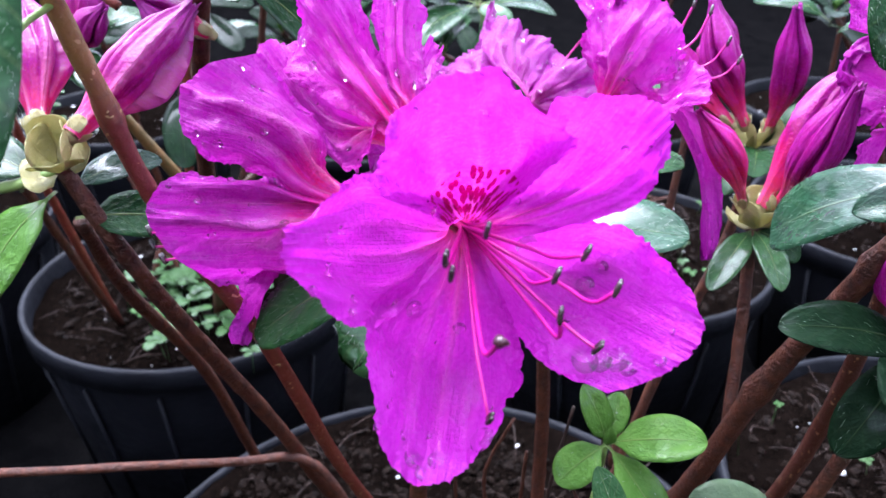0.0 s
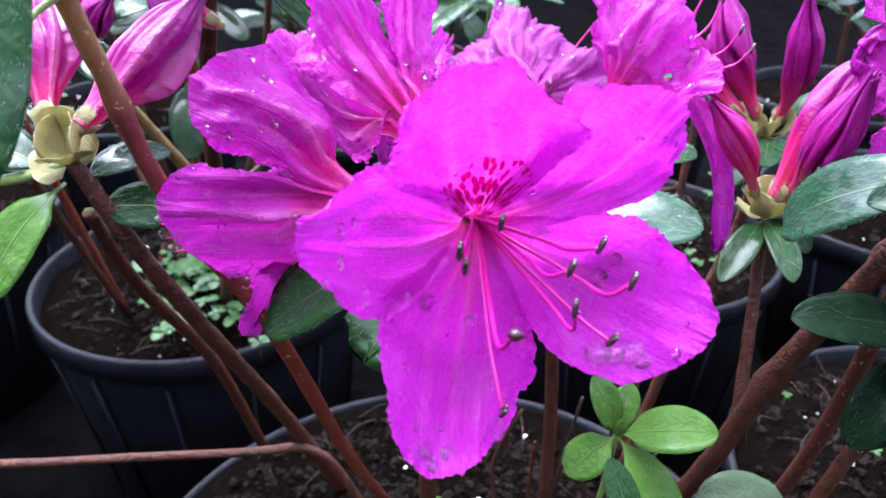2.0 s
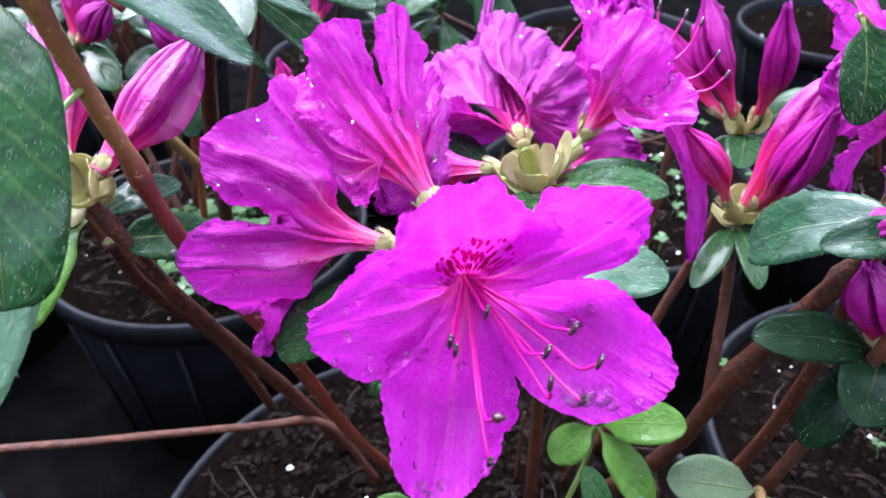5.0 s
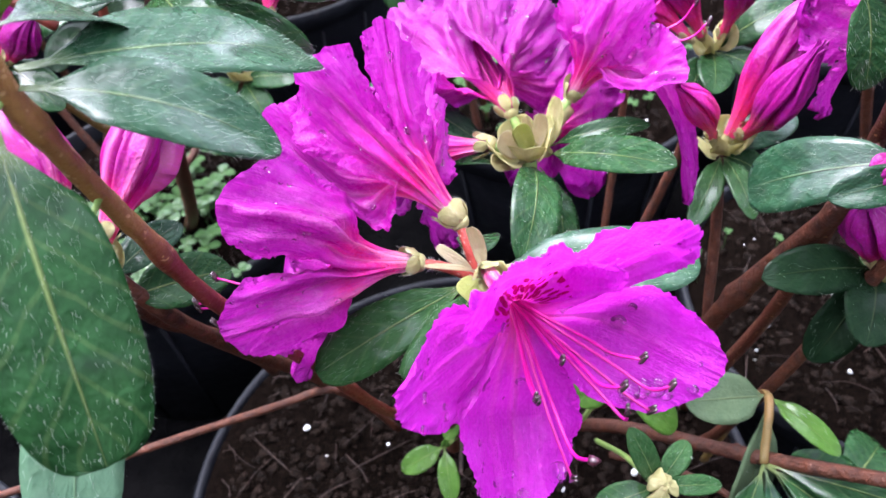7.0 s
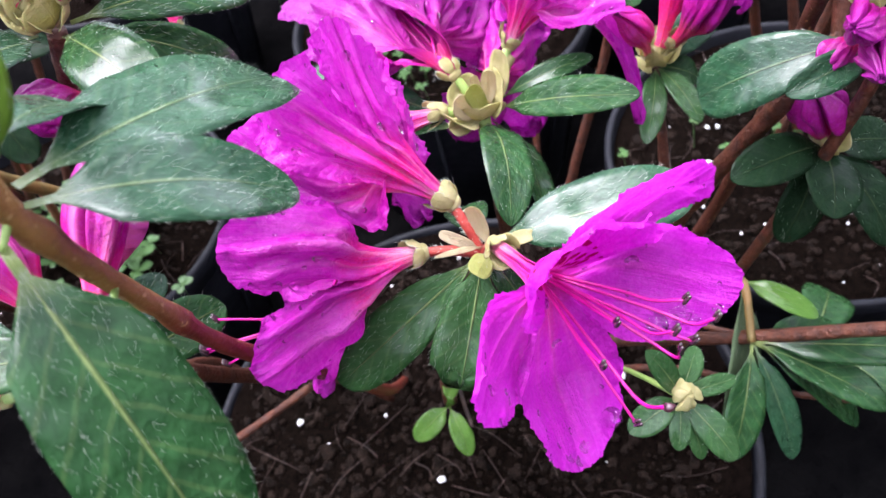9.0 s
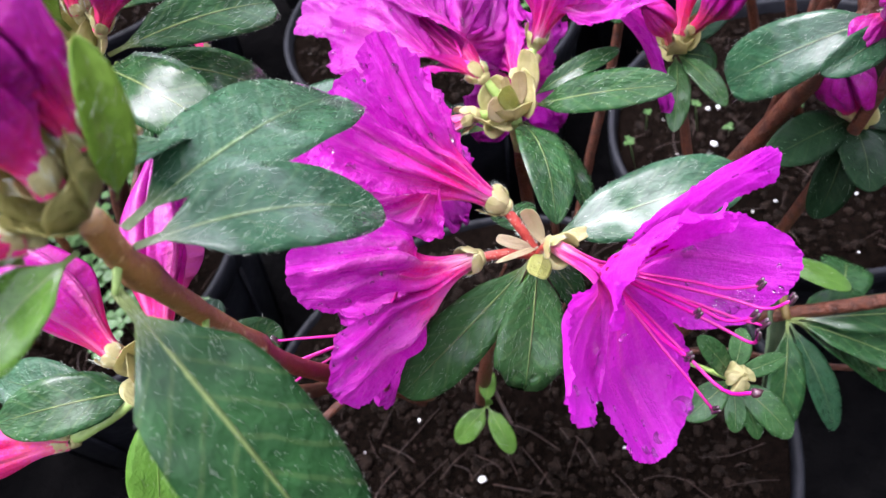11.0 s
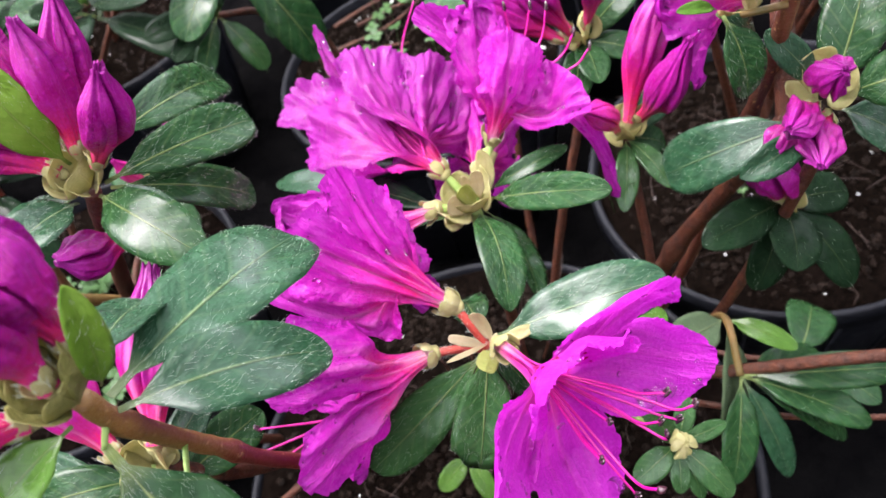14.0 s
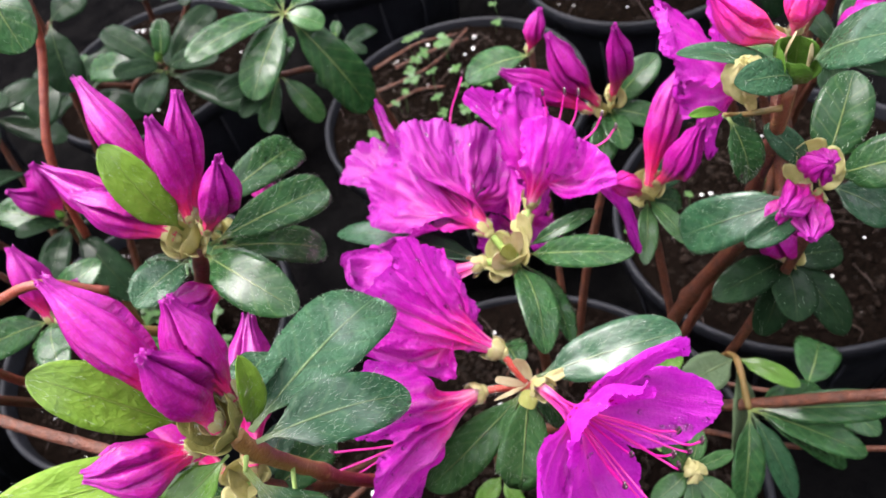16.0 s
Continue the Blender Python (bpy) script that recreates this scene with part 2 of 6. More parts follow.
m_leaf_light = leaf_material("light_underside_leaf", (0.060, 0.125, 0.072), (0.105, 0.185, 0.110), (0.20, 0.29, 0.16), 0.38, 0.2)
# Darker copy of dark_leaf: shade low down and behind is put into the colour.
m_leaf_shaded = leaf_material("shaded_dark_leaf", (0.004, 0.012, 0.005), (0.009, 0.024, 0.010), (0.06, 0.085, 0.035), 0.5, 0.1, 0.16)
m_bract = leaf_material("cream_bract", (0.40, 0.38, 0.15), (0.66, 0.60, 0.34), (0.56, 0.47, 0.24), 0.45, 0.45, 0.3)
m_bract_olive = leaf_material("olive_bract", (0.20, 0.20, 0.055), (0.40, 0.36, 0.15), (0.34, 0.22, 0.10), 0.5, 0.4, 0.2)
m_bract_green = leaf_material("yellow_green_bract", (0.34, 0.37, 0.10), (0.54, 0.54, 0.22), (0.50, 0.44, 0.18), 0.45, 0.45, 0.3)
m_bract_pink = leaf_material("pinkish_bract", (0.52, 0.45, 0.26), (0.68, 0.59, 0.40), (0.64, 0.44, 0.30), 0.42, 0.4)


def plain_material(name, a, b_, scale, rough, bump=0.4, dist=0.0005, spec=0.4, detail=5.0):
    m, n, l, b = shader(name)
    tc = n.new("ShaderNodeTexCoord")
    g = noise_tex(n, l, tc.outputs["Object"], scale, detail, 0.65)
    l.new(mixed(n, l, maths(n, l, "MULTIPLY_ADD", g, 2.6, -0.8, clamp=True), a, b_), b.inputs["Base Color"])
    f = noise_tex(n, l, tc.outputs["Object"], scale * 3.5, 4.0)
    l.new(maths(n, l, "MULTIPLY_ADD", f, 0.3, rough - 0.15), b.inputs["Roughness"])
    b.inputs["Specular IOR Level"].default_value = spec
    bumped(n, l, b, maths(n, l, "ADD", g, f), bump, dist)
    return m


m_bark = plain_material("reddish_bark", (0.028, 0.0075, 0.004), (0.105, 0.029, 0.0115), 380.0, 0.5, 0.9, 0.0008)


def shoot_material(name, low, high, turn):
    """Bark that changes colour along the shoot, with fine warts."""
    m, n, l, b = shader(name)
    uv, u, mid, ob = coords(n, l)
    g = noise_tex(n, l, ob, 620.0, 6.0, 0.7)
    wide = noise_tex(n, l, ob, 150.0, 3.0)
    where = maths(n, l, "MULTIPLY_ADD", maths(n, l, "SUBTRACT", maths(n, l, "MULTIPLY_ADD", wide, 0.12, u), turn + 0.06), 9.0, 0.5, clamp=True)
    colour = mixed(n, l, where, low, high)
    colour = mixed(n, l, maths(n, l, "MULTIPLY_ADD", g, 2.6, -1.3, clamp=True), colour, (0.055, 0.014, 0.008))
    colour = mixed(n, l, maths(n, l, "GREATER_THAN", noise_tex(n, l, ob, 900.0, 1.0), 0.70), colour, (0.42, 0.26, 0.12))
    l.new(colour, b.inputs["Base Color"])
    b.inputs["Roughness"].default_value = 0.36
    bumped(n, l, b, g, 0.8, 0.0007)
    return m


m_turning = shoot_material("red_to_olive_shoot", (0.140, 0.024, 0.014), (0.25, 0.125, 0.034), 0.66)
m_orange = shoot_material("brown_to_orange_shoot", (0.065, 0.018, 0.010), (0.15, 0.050, 0.019), 0.80)
m_red = plain_material("red_stalk", (0.105, 0.016, 0.011), (0.21, 0.048, 0.026), 320.0, 0.38, 0.7, 0.0006)
m_red_stalk = plain_material("bright_red_stalk", (0.22, 0.018, 0.014), (0.36, 0.052, 0.036), 420.0, 0.4, 0.6, 0.0006)
m_greenshoot = plain_material("olive_shoot", (0.090, 0.070, 0.020), (0.19, 0.100, 0.030), 220.0, 0.5, 0.5, 0.0004)
m_greenstalk = plain_material("green_stalk", (0.16, 0.26, 0.06), (0.26, 0.36, 0.10), 300.0, 0.45)
m_soil = plain_material("dark_peat", (0.0016, 0.0013, 0.0011), (0.0085, 0.0056, 0.0044), 420.0, 0.8, 1.0, 0.0022, 0.0, 8.0)
m_crumb = plain_material("peat_crumb", (0.002, 0.0015, 0.0012), (0.014, 0.0088, 0.0064), 300.0, 0.6, 0.8, 0.0010, 0.03)
m_fibre = plain_material("dry_fibre", (0.010, 0.005, 0.0035), (0.038, 0.018, 0.011), 200.0, 0.7)
m_perlite = plain_material("white_perlite", (0.55, 0.54, 0.52), (0.82, 0.82, 0.80), 600.0, 0.7, 0.6)
m_pot = plain_material("black_plastic", (0.0045, 0.0048, 0.0066), (0.010, 0.0108, 0.0142), 60.0, 0.5, 0.5, 0.0010, 0.12)
m_wall = plain_material("light_block_brown", (0.05, 0.045, 0.035), (0.12, 0.11, 0.09), 6.0, 0.8)
m_ground = plain_material("wet_dark_ground", (0.0013, 0.0013, 0.0015), (0.0038, 0.0036, 0.0037), 40.0, 0.85, 0.8, 0.004, 0.0)
m_filament = plain_material("magenta_filament", (0.36, 0.004, 0.16), (0.47, 0.008, 0.22), 400.0, 0.4, 0.1)
m_anther = plain_material("grey_brown_anther", (0.016, 0.007, 0.009), (0.060, 0.036, 0.040), 900.0, 0.14, 0.3, 0.0003, 1.0)
m_stigma = plain_material("dark_red_stigma", (0.016, 0.006, 0.010), (0.09, 0.022, 0.036), 900.0, 0.3, 0.3, 0.0003, 0.7)
m_weed = leaf_material("seedling_leaf", (0.0420, 0.1020, 0.0300), (0.0900, 0.1740, 0.0540), (0.1200, 0.2040, 0.0720), 0.45, 0.25)
m_hair, hn, hl, hb = shader("silver_hair")
hb.inputs["Base Color"].default_value, hb.inputs["Roughness"].default_value = (0.50, 0.55, 0.47, 1), 0.3
m_water, an, al, ab = shader("water")
ab.inputs["Base Color"].default_value, ab.inputs["Roughness"].default_value = (1, 1, 1, 1), 0.0
ab.inputs["IOR"].default_value, ab.inputs["Transmission Weight"].default_value = 1.33, 1.0
clear = an.new("ShaderNodeBsdfTransparent")
amix = an.new("ShaderNodeMixShader")
amix.inputs[0].default_value = 0.7
al.new(clear.outputs[0], amix.inputs[1])
al.new(ab.outputs[0], amix.inputs[2])
al.new(amix.outputs[0], an["Material Output"].inputs[0])


# ---- building kit: all lengths in centimetres ----
def vec(p):
    return p if isinstance(p, Vector) else Vector(p)


def root_place(ob):
    p = Vector((0, 0, 0))
    while ob is not None:
        p += ob.location
        ob = ob.parent
    return p


def part(name, verts, faces, material, parent=None, label="", uvs=None, smooth=True):
    """One mesh from vertices in centimetres, as a part of parent or on its own."""
    off = root_place(parent)
    me = bpy.data.meshes.new(name)
    me.from_pydata([tuple(Vector(v) * CM - off) for v in verts], [], faces)
    if uvs is not None:
        layer = me.uv_layers.new(name="UVMap")
        idx = np.zeros(len(me.loops), dtype=np.int32)
        me.loops.foreach_get("vertex_index", idx)
        layer.data.foreach_set("uv", np.asarray(uvs, dtype=np.float32)[idx].ravel())
    if smooth:
        me.polygons.foreach_set("use_smooth", [True] * len(me.polygons))
    me.materials.append(material)
    ob = new(name, me)
    ob.parent = parent
    if label:
        tagged(ob, label)
    return ob


def thing(name, place, label, category, group="", kind=""):
    e = new(name)
    e.empty_display_size = 0.01
    e.location = Vector(place) * CM
    return tagged(e, label, category, group, kind)


def grid_faces(nu, nv, start=0, flip=False):
    out = []
    for i in range(nu):
        for j in range(nv):
            a = start + i * (nv + 1) + j
            q = (a, a + 1, a + nv + 2, a + nv + 1)
            out.append(q[::-1] if flip else q)
    return out


def wob(p, f, seed=0.0):
    return noise.noise(Vector((p[0] * f + seed * 7.3, p[1] * f - seed * 3.1, p[2] * f + seed)))


def smoothstep(a, b, x):
    t = min(1.0, max(0.0, (x - a) / (b - a)))
    return t * t * (3 - 2 * t)


def curve_points(pts, n):
    """Catmull-Rom through pts, n steps."""
    p = [vec(q) for q in pts]
    p = [2 * p[0] - p[1]] + p + [2 * p[-1] - p[-2]]
    out = []
    for k in range(n + 1):
        x = k / n * (len(p) - 3)
        i = min(int(x), len(p) - 4)
        t = x - i
        a, b, c, d = p[i : i + 4]
        out.append(0.5 * (2 * b + (c - a) * t + (2 * a - 5 * b + 4 * c - d) * t * t + (3 * b - a - 3 * c + d) * t ** 3))
    return out


def tube_data(pts, radii, sides=8, rough=0.0, seed=0.0, caps=True):
    n = len(pts)
    verts, faces, uvs = [], [], []
    side = None
    for k, p in enumerate(pts):
        d = (pts[min(k + 1, n - 1)] - pts[max(k - 1, 0)]).normalized()
        if side is None:
            side = d.orthogonal()
        side = (side - d * side.dot(d)).normalized()
        other = d.cross(side)
        r = radii[k] if hasattr(radii, "__len__") else radii
        for j in range(sides):
            a = 2 * math.pi * j / sides
            q = math.cos(a) * side + math.sin(a) * other
            rr = r * (1 + rough * wob(p + q, 3.0, seed) + 0.6 * rough * wob(p + q, 9.0, seed + 2))
            verts.append(p + q * rr)
            uvs.append((k / (n - 1), j / sides))
    for k in range(n - 1):
        for j in range(sides):
            a, b = k * sides + j, k * sides + (j + 1) % sides
            faces.append((a, b, b + sides, a + sides))
    if caps:
        faces.append(tuple(range(sides))[::-1])
        faces.append(tuple(range((n - 1) * sides, n * sides)))
    return verts, faces, uvs


def stem(parent, pts, r0, r1, material, name="stem", label="", steps=30, rough=0.14, sides=10, seed=0.0, knots=()):
    c = curve_points(pts, steps)
    radii = []
    for k in range(steps + 1):
        u = k / steps
        r = r0 + (r1 - r0) * u
        for kp in knots:
            r *= 1 + 0.35 * math.exp(-(((u - kp) / 0.02) ** 2))
        radii.append(r)
    v, f, uv = tube_data(c, radii, sides, rough, seed)
    return part(name, v, f, material, parent, label, uv)


def joined(pieces):
    """Vertices, faces and uvs of several meshes in one."""
    V, F, U = [], [], []
    for v, f, u in pieces:
        o = len(V)
        V += v
        F += [tuple(i + o for i in q) for q in f]
        U += u
    return V, F, U


def leaf_shape(base, tip, W, up=(0, 0, 1), arch=0.1, fold=0.15, nu=18, nv=8, wavy=0.05, seed=0.0, point=0.55, peak=0.8, thick=0.022, twist=0.0, bite=0.0):
    """Surface function of a leaf blade and its mesh."""
    base, tip = vec(base), vec(tip)
    d = tip - base
    L = d.length
    t = d / L
    n = vec(up) - t * vec(up).dot(t)
    n.normalize()
    s = t.cross(n)
    top = max((x / 40) ** peak * (1 - x / 40) ** point for x in range(1, 40))

    def at(u, v):
        w = max(0.075 * W if u < 0.35 else 0.0, W * (u ** peak * (1 - u) ** point) / top * smoothstep(0.02, 0.3, u)) if u < 0.999 else 0.012 * W
        ang = twist * (u - 0.3)
        ss = s * math.cos(ang) + n * math.sin(ang)
        nn = n * math.cos(ang) - s * math.sin(ang)
        c = base + t * (L * u) + n * (arch * L * (4 * u * (1 - u) - 0.55 * u * u))
        p = c + ss * (w * v) + nn * (fold * w * abs(v) ** 1.3 - 0.4 * fold * w * v ** 4)
        p += nn * (wavy * W * (0.25 + abs(v)) * (wob((u * 4, v * 1.2, 0), 1.0, seed) + 0.5 * wob((u * 9, v * 2.5, 1), 1.0, seed)) * smoothstep(0.05, 0.3, u))
        p += ss * (0.02 * W * v * wob((u * 22, v, 3), 1.0, seed + 1))
        if bite:
            p -= t * (bite * smoothstep(0.8, 1.0, u) * (0.5 + 0.5 * math.sin(v * 9 + seed)))
        return p, nn

    V, U = [], []
    for off in (0.0, -thick):
        for i in range(nu + 1):
            u = 1 - (1 - i / nu) ** 1.7
            for j in range(nv + 1):
                v = -1 + 2 * j / nv
                p, nn = at(u, v)
                V.append(p + nn * off * (1 - 0.6 * abs(v)))
                U.append((u, 0.5 + 0.5 * v))
    m = (nu + 1) * (nv + 1)
    F = grid_faces(nu, nv, 0, True) + grid_faces(nu, nv, m)
    ring = [j for j in range(nv + 1)] + [i * (nv + 1) + nv for i in range(1, nu + 1)] + [nu * (nv + 1) + j for j in range(nv - 1, -1, -1)] + [i * (nv + 1) for i in range(nu - 1, 0, -1)]
    for a, b in zip(ring, ring[1:] + ring[:1]):
        F.append((a, b, b + m, a + m))
    return at, (V, F, U), t


def leaf(parent, base, tip, W, material=None, up=(0, 0, 1), hairs=0, label="", name="leaf", hair_len=0.15, **kw):
    seed = random.uniform(0, 50)
    at, data, t = leaf_shape(base, tip, W, up, seed=seed, **kw)
    ob = part(name, data[0], data[1], material or m_leaf, parent, label, data[2])
    if hairs:
        V, F = [], []
        for _ in range(hairs):
            u, v = random.uniform(0.06, 0.97), random.uniform(-1, 1)
            p, nn = at(u, v)
            d = (t * random.uniform(0.5, 1.0) + nn * random.uniform(0.03, 0.25) + t.cross(nn) * random.uniform(-0.38, 0.38)).normalized()
            h = hair_len * random.uniform(0.5, 1.2)
            w = 0.0014
            a, b = d.orthogonal().normalized() * w, d.cross(d.orthogonal()).normalized() * w
            o = len(V)
            V += [p + a, p - 0.5 * a + b, p - 0.5 * a - b, p + d * h + nn * 0.06 * h]
            F += [(o, o + 1, o + 3), (o + 1, o + 2, o + 3), (o + 2, o, o + 3)]
        for _ in range(hairs // 4):
            u, v = random.uniform(0.1, 0.99), random.choice((-1, 1))
            p, nn = at(u, v)
            q, _ = at(u, v * 0.8)
            d = ((p - q).normalized() + t * 0.8).normalized()
            h, w = hair_len * random.uniform(0.25, 0.55), 0.0016
            a = d.orthogonal().normalized() * w
            b = d.cross(a)
            o = len(V)
            V += [p + a, p - 0.5 * a + b, p - 0.5 * a - b, p + d * h]
            F += [(o, o + 1, o + 3), (o + 1, o + 2, o + 3), (o + 2, o, o + 3)]
        part("hairs", V, F, m_hair, ob, "short silvery bristles")
    return ob


def petal_shape(base, axis, tip, W, tube=1.3, r0=0.10, r1=0.5, cup=0.0, arch=0.0, ruffle=0.08, seed=0.0, nu=84, nv=52, point=0.30, peak=0.66, rib=0.05, bow=(0, 0, 0), tilt=0.0, pleat=0.0, flare=(0.28, 0.62, 0.25), crinkle=0.0):
    """Surface function and mesh of one petal, from the foot of the tube to its tip."""
    base, tip, a = vec(base), vec(tip), vec(axis).normalized()
    out = tip - base - a * (tip - base).dot(a)
    r = out.normalized()
    P = (base + r * r0, base + a * (tube * 0.8) + r * (r0 + 0.08), base + a * (tube * 1.2) + r * (r1 + 0.1) + vec(bow), tip)
    s0 = a.cross(r)
    top = (peak / (peak + point)) ** peak * (point / (peak + point)) ** point

    def mid(u):
        w = 1 - u
        return P[0] * w ** 3 + P[1] * (3 * u * w * w) + P[2] * (3 * u * u * w) + P[3] * u ** 3

    def at(u, v):
        c = mid(u)
        t = (mid(min(1, u + 0.01)) - mid(max(0, u - 0.01))).normalized()
        k = smoothstep(flare[0], flare[1], u)
        s = (s0 - t * s0.dot(t)).normalized()
        inner = t.cross(s)
        R = max(0.1, (c - base - a * (c - base).dot(a)).length)
        lobe = max(0.0, (u - flare[2]) / (1 - flare[2]))
        wl = W * (lobe ** peak) * ((1 - lobe) ** point) / top if lobe > 0 else 0.0
        w = (1 - k) * max(0.91 * R, wl * k) + k * wl
        bend = (1 - k) * 0.42 * w + k * cup * w
        ang = tilt * k
        ss, nn = s * math.cos(ang) + inner * math.sin(ang), inner * math.cos(ang) - s * math.sin(ang)
        e = abs(v)
        p = c + ss * (w * v * (1 - 0.10 * e * e)) + nn * (bend * v * v)
        # slow waves over the blade, tighter frills towards the margin
        way = math.atan2(v, 1.25 * (lobe - 0.35))
        q = (2.2 * math.cos(way), 2.2 * math.sin(way), 0.0)
        edge = max(e, smoothstep(0.55, 1.0, lobe))
        soft = smoothstep(0.35, 1.0, edge)
        rim = smoothstep(0.72, 1.0, edge)
        p += nn * (k * ruffle * (0.9 * wob((u * 3.0, v * 1.5, 0), 1.0, seed) + 0.4 * wob((u * 7.0, v * 4.0, 4), 1.0, seed)))
        p += nn * (k * ruffle * (1.7 * soft * wob(q, 1.1, seed + 3) + 1.4 * rim * wob(q, 3.0, seed + 6) + 0.9 * rim * wob(q, 6.5, seed + 9) + 0.55 * rim * wob(q, 13.0, seed + 10)))
        p += nn * (k * crinkle * (wob((u * 9.0, v * 6.0, 1), 1.0, seed + 21) + 0.7 * wob((u * 15.0, v * 12.0, 3), 1.0, seed + 24)))
        d = wob(q, 1.3, seed + 12) * 0.144 + wob(q, 3.2, seed + 14) * 0.18 + wob(q, 6.5, seed + 16) * 0.13 + wob(q, 12.0, seed + 18) * 0.09
        teeth = smoothstep(0.86, 1.0, edge) * wob(q, 27.0, seed + 30)
        p += nn * (k * 0.045 * teeth)
        d += 0.05 * teeth
        p += (ss * v + t * lobe ** 4) * (k * rim * d * min(1.0, W))
        p -= nn * (rib * math.exp(-((v / 0.10) ** 2)) * (1 - 0.7 * lobe))
        for off in (0.42, -0.42):
            p -= nn * (0.45 * rib * math.exp(-(((v - off * (0.4 + 0.6 * lobe)) / 0.09) ** 2)) * (1 - 0.8 * lobe))
        p += nn * (arch * k * math.sin(math.pi * lobe) + pleat * w * k * math.cos(v * 9.4) * (1 - 0.5 * lobe))
        return p, nn

    V, U = [], []
    for i in range(nu + 1):
        u = 1 - (1 - i / nu) ** 1.25
        for j in range(nv + 1):
            x = -1 + 2 * j / nv
            v = math.copysign(1 - (1 - abs(x)) ** 1.15, x)
            V.append(at(u, v)[0])
            U.append((u, 0.5 + 0.5 * v))
    return at, (V, grid_faces(nu, nv), U)


def guided_petal(base, axis, guide, tube=1.3, rim=0.42, foot=0.12, ruffle=0.05, frill=0.05, seed=0.0, nu=84, nv=56, pleat=0.0, crinkle=0.0, rib=0.03, fan=52.0, jag=0.06, folds=3.0, inside=0.0, tuck=(0.0, 0.0)):
    """Petal lofted over its two margins and its midrib. guide: margin, midrib, margin at the widest part, then at the end."""
    base, a = vec(base), vec(axis).normalized()
    L2, M2, R2, L3, M3, R3 = (vec(p) for p in guide)
    r = M2 - base
    r = (r - a * r.dot(a)).normalized()
    s = a.cross(r)
    if s.dot(R2 - L2) < 0:
        s = -s
    c, q = math.cos(radians(fan)), math.sin(radians(fan))
    rows = []
    for sg, p2, p3 in ((-1, L2, L3), (0, M2, M3), (1, R2, R3)):
        ring = r * c + s * (q * sg) if sg else r
        rows.append(curve_points([base + ring * foot, base + a * tube + ring * (rim - inside), p2, p3], 120))

    front = 1.0 if (M3 - base).cross(R3 - L3).dot(EYE_SIDE) > 0 else -1.0

    def smooth(u, v):
        x = min(max(u, 0.0), 1.0) * 120
        i = min(int(x), 119)
        l, m, k = (row[i].lerp(row[i + 1], x - i) for row in rows)
        return m + (k - l) * (0.5 * v) + ((l + k) * 0.5 - m) * (v * v)

    def at(u, v):
        p = smooth(u, v)
        du = smooth(u + 0.01, v) - smooth(u - 0.01, v)
        dv = smooth(u, v + 0.02) - smooth(u, v - 0.02)
        nn = du.cross(dv)
        nn = nn.normalized() if nn.length > 1e-9 else a.copy()
        k = smoothstep(0.3, 0.6, u)
        e = abs(v)
        edge = max(smoothstep(0.60, 1.0, e) * smoothstep(0.36, 0.55, u), smoothstep(0.80, 1.0, u))
        lip = max(smoothstep(0.91, 1.0, e) * smoothstep(0.36, 0.55, u), smoothstep(0.955, 1.0, u))
        way = math.atan2(v, 2.2 * (u - 0.5))
        w = (2.2 * math.cos(way), 2.2 * math.sin(way), 0.0)
        d = k * ruffle * (1.1 * wob((u * 4.0, v * 1.6, 0), 1.0, seed) + 0.5 * wob((u * 8.0, v * 4.0, 4), 1.0, seed))
        d += edge * frill * (1.3 * wob(w, 2.2, seed + 3) + 0.6 * wob(w, 5.0, seed + 6)) + lip * frill * (0.7 * wob(w, 11.0, seed + 9) + 0.7 * wob(w, 21.0, seed + 12))
        d += k * crinkle * (wob((u * 9.0, v * 6.0, 1), 1.0, seed + 21) + 0.7 * wob((u * 15.0, v * 12.0, 3), 1.0, seed + 24))
        fold = math.cos(math.pi * folds * v + 0.8 * wob((u * 3.0, v, 7), 1.0, seed))
        d += pleat * smoothstep(0.1, 0.4, u) * (1 - 0.55 * smoothstep(0.55, 1.0, u)) * fold
        d -= rib * math.exp(-((v / 0.07) ** 2)) * smoothstep(0.1, 0.4, u) * (1 - 0.7 * smoothstep(0.6, 1.0, u))
        d += front * tuck[0 if v < 0 else 1] * smoothstep(0.45, 0.95, e) * smoothstep(0.34, 0.52, u) * (1 - smoothstep(0.58, 0.80, u))
        out = du.normalized() * smoothstep(0.8, 1.0, u) + dv.normalized() * (v * smoothstep(0.6, 1.0, e) * k * (1 - smoothstep(0.85, 1.0, u)))
        j = 0.9 * wob(w, 2.6, seed + 15) + 0.5 * wob(w, 6.0, seed + 18) + 0.35 * wob(w, 16.0, seed + 27) + 0.5 * wob(w, 34.0, seed + 33)
        return p + nn * d + out * (jag * edge * j), nn

    V, U = [], []
    for i in range(nu + 1):
        u = 1 - (1 - i / nu) ** 1.15
        for j in range(nv + 1):
            x = -1 + 2 * j / nv
            v = math.copysign(1 - (1 - abs(x)) ** 1.2, x)
            V.append(at(u, v)[0])
            U.append((u, 0.5 + 0.5 * v))
    return at, (V, grid_faces(nu, nv), U)


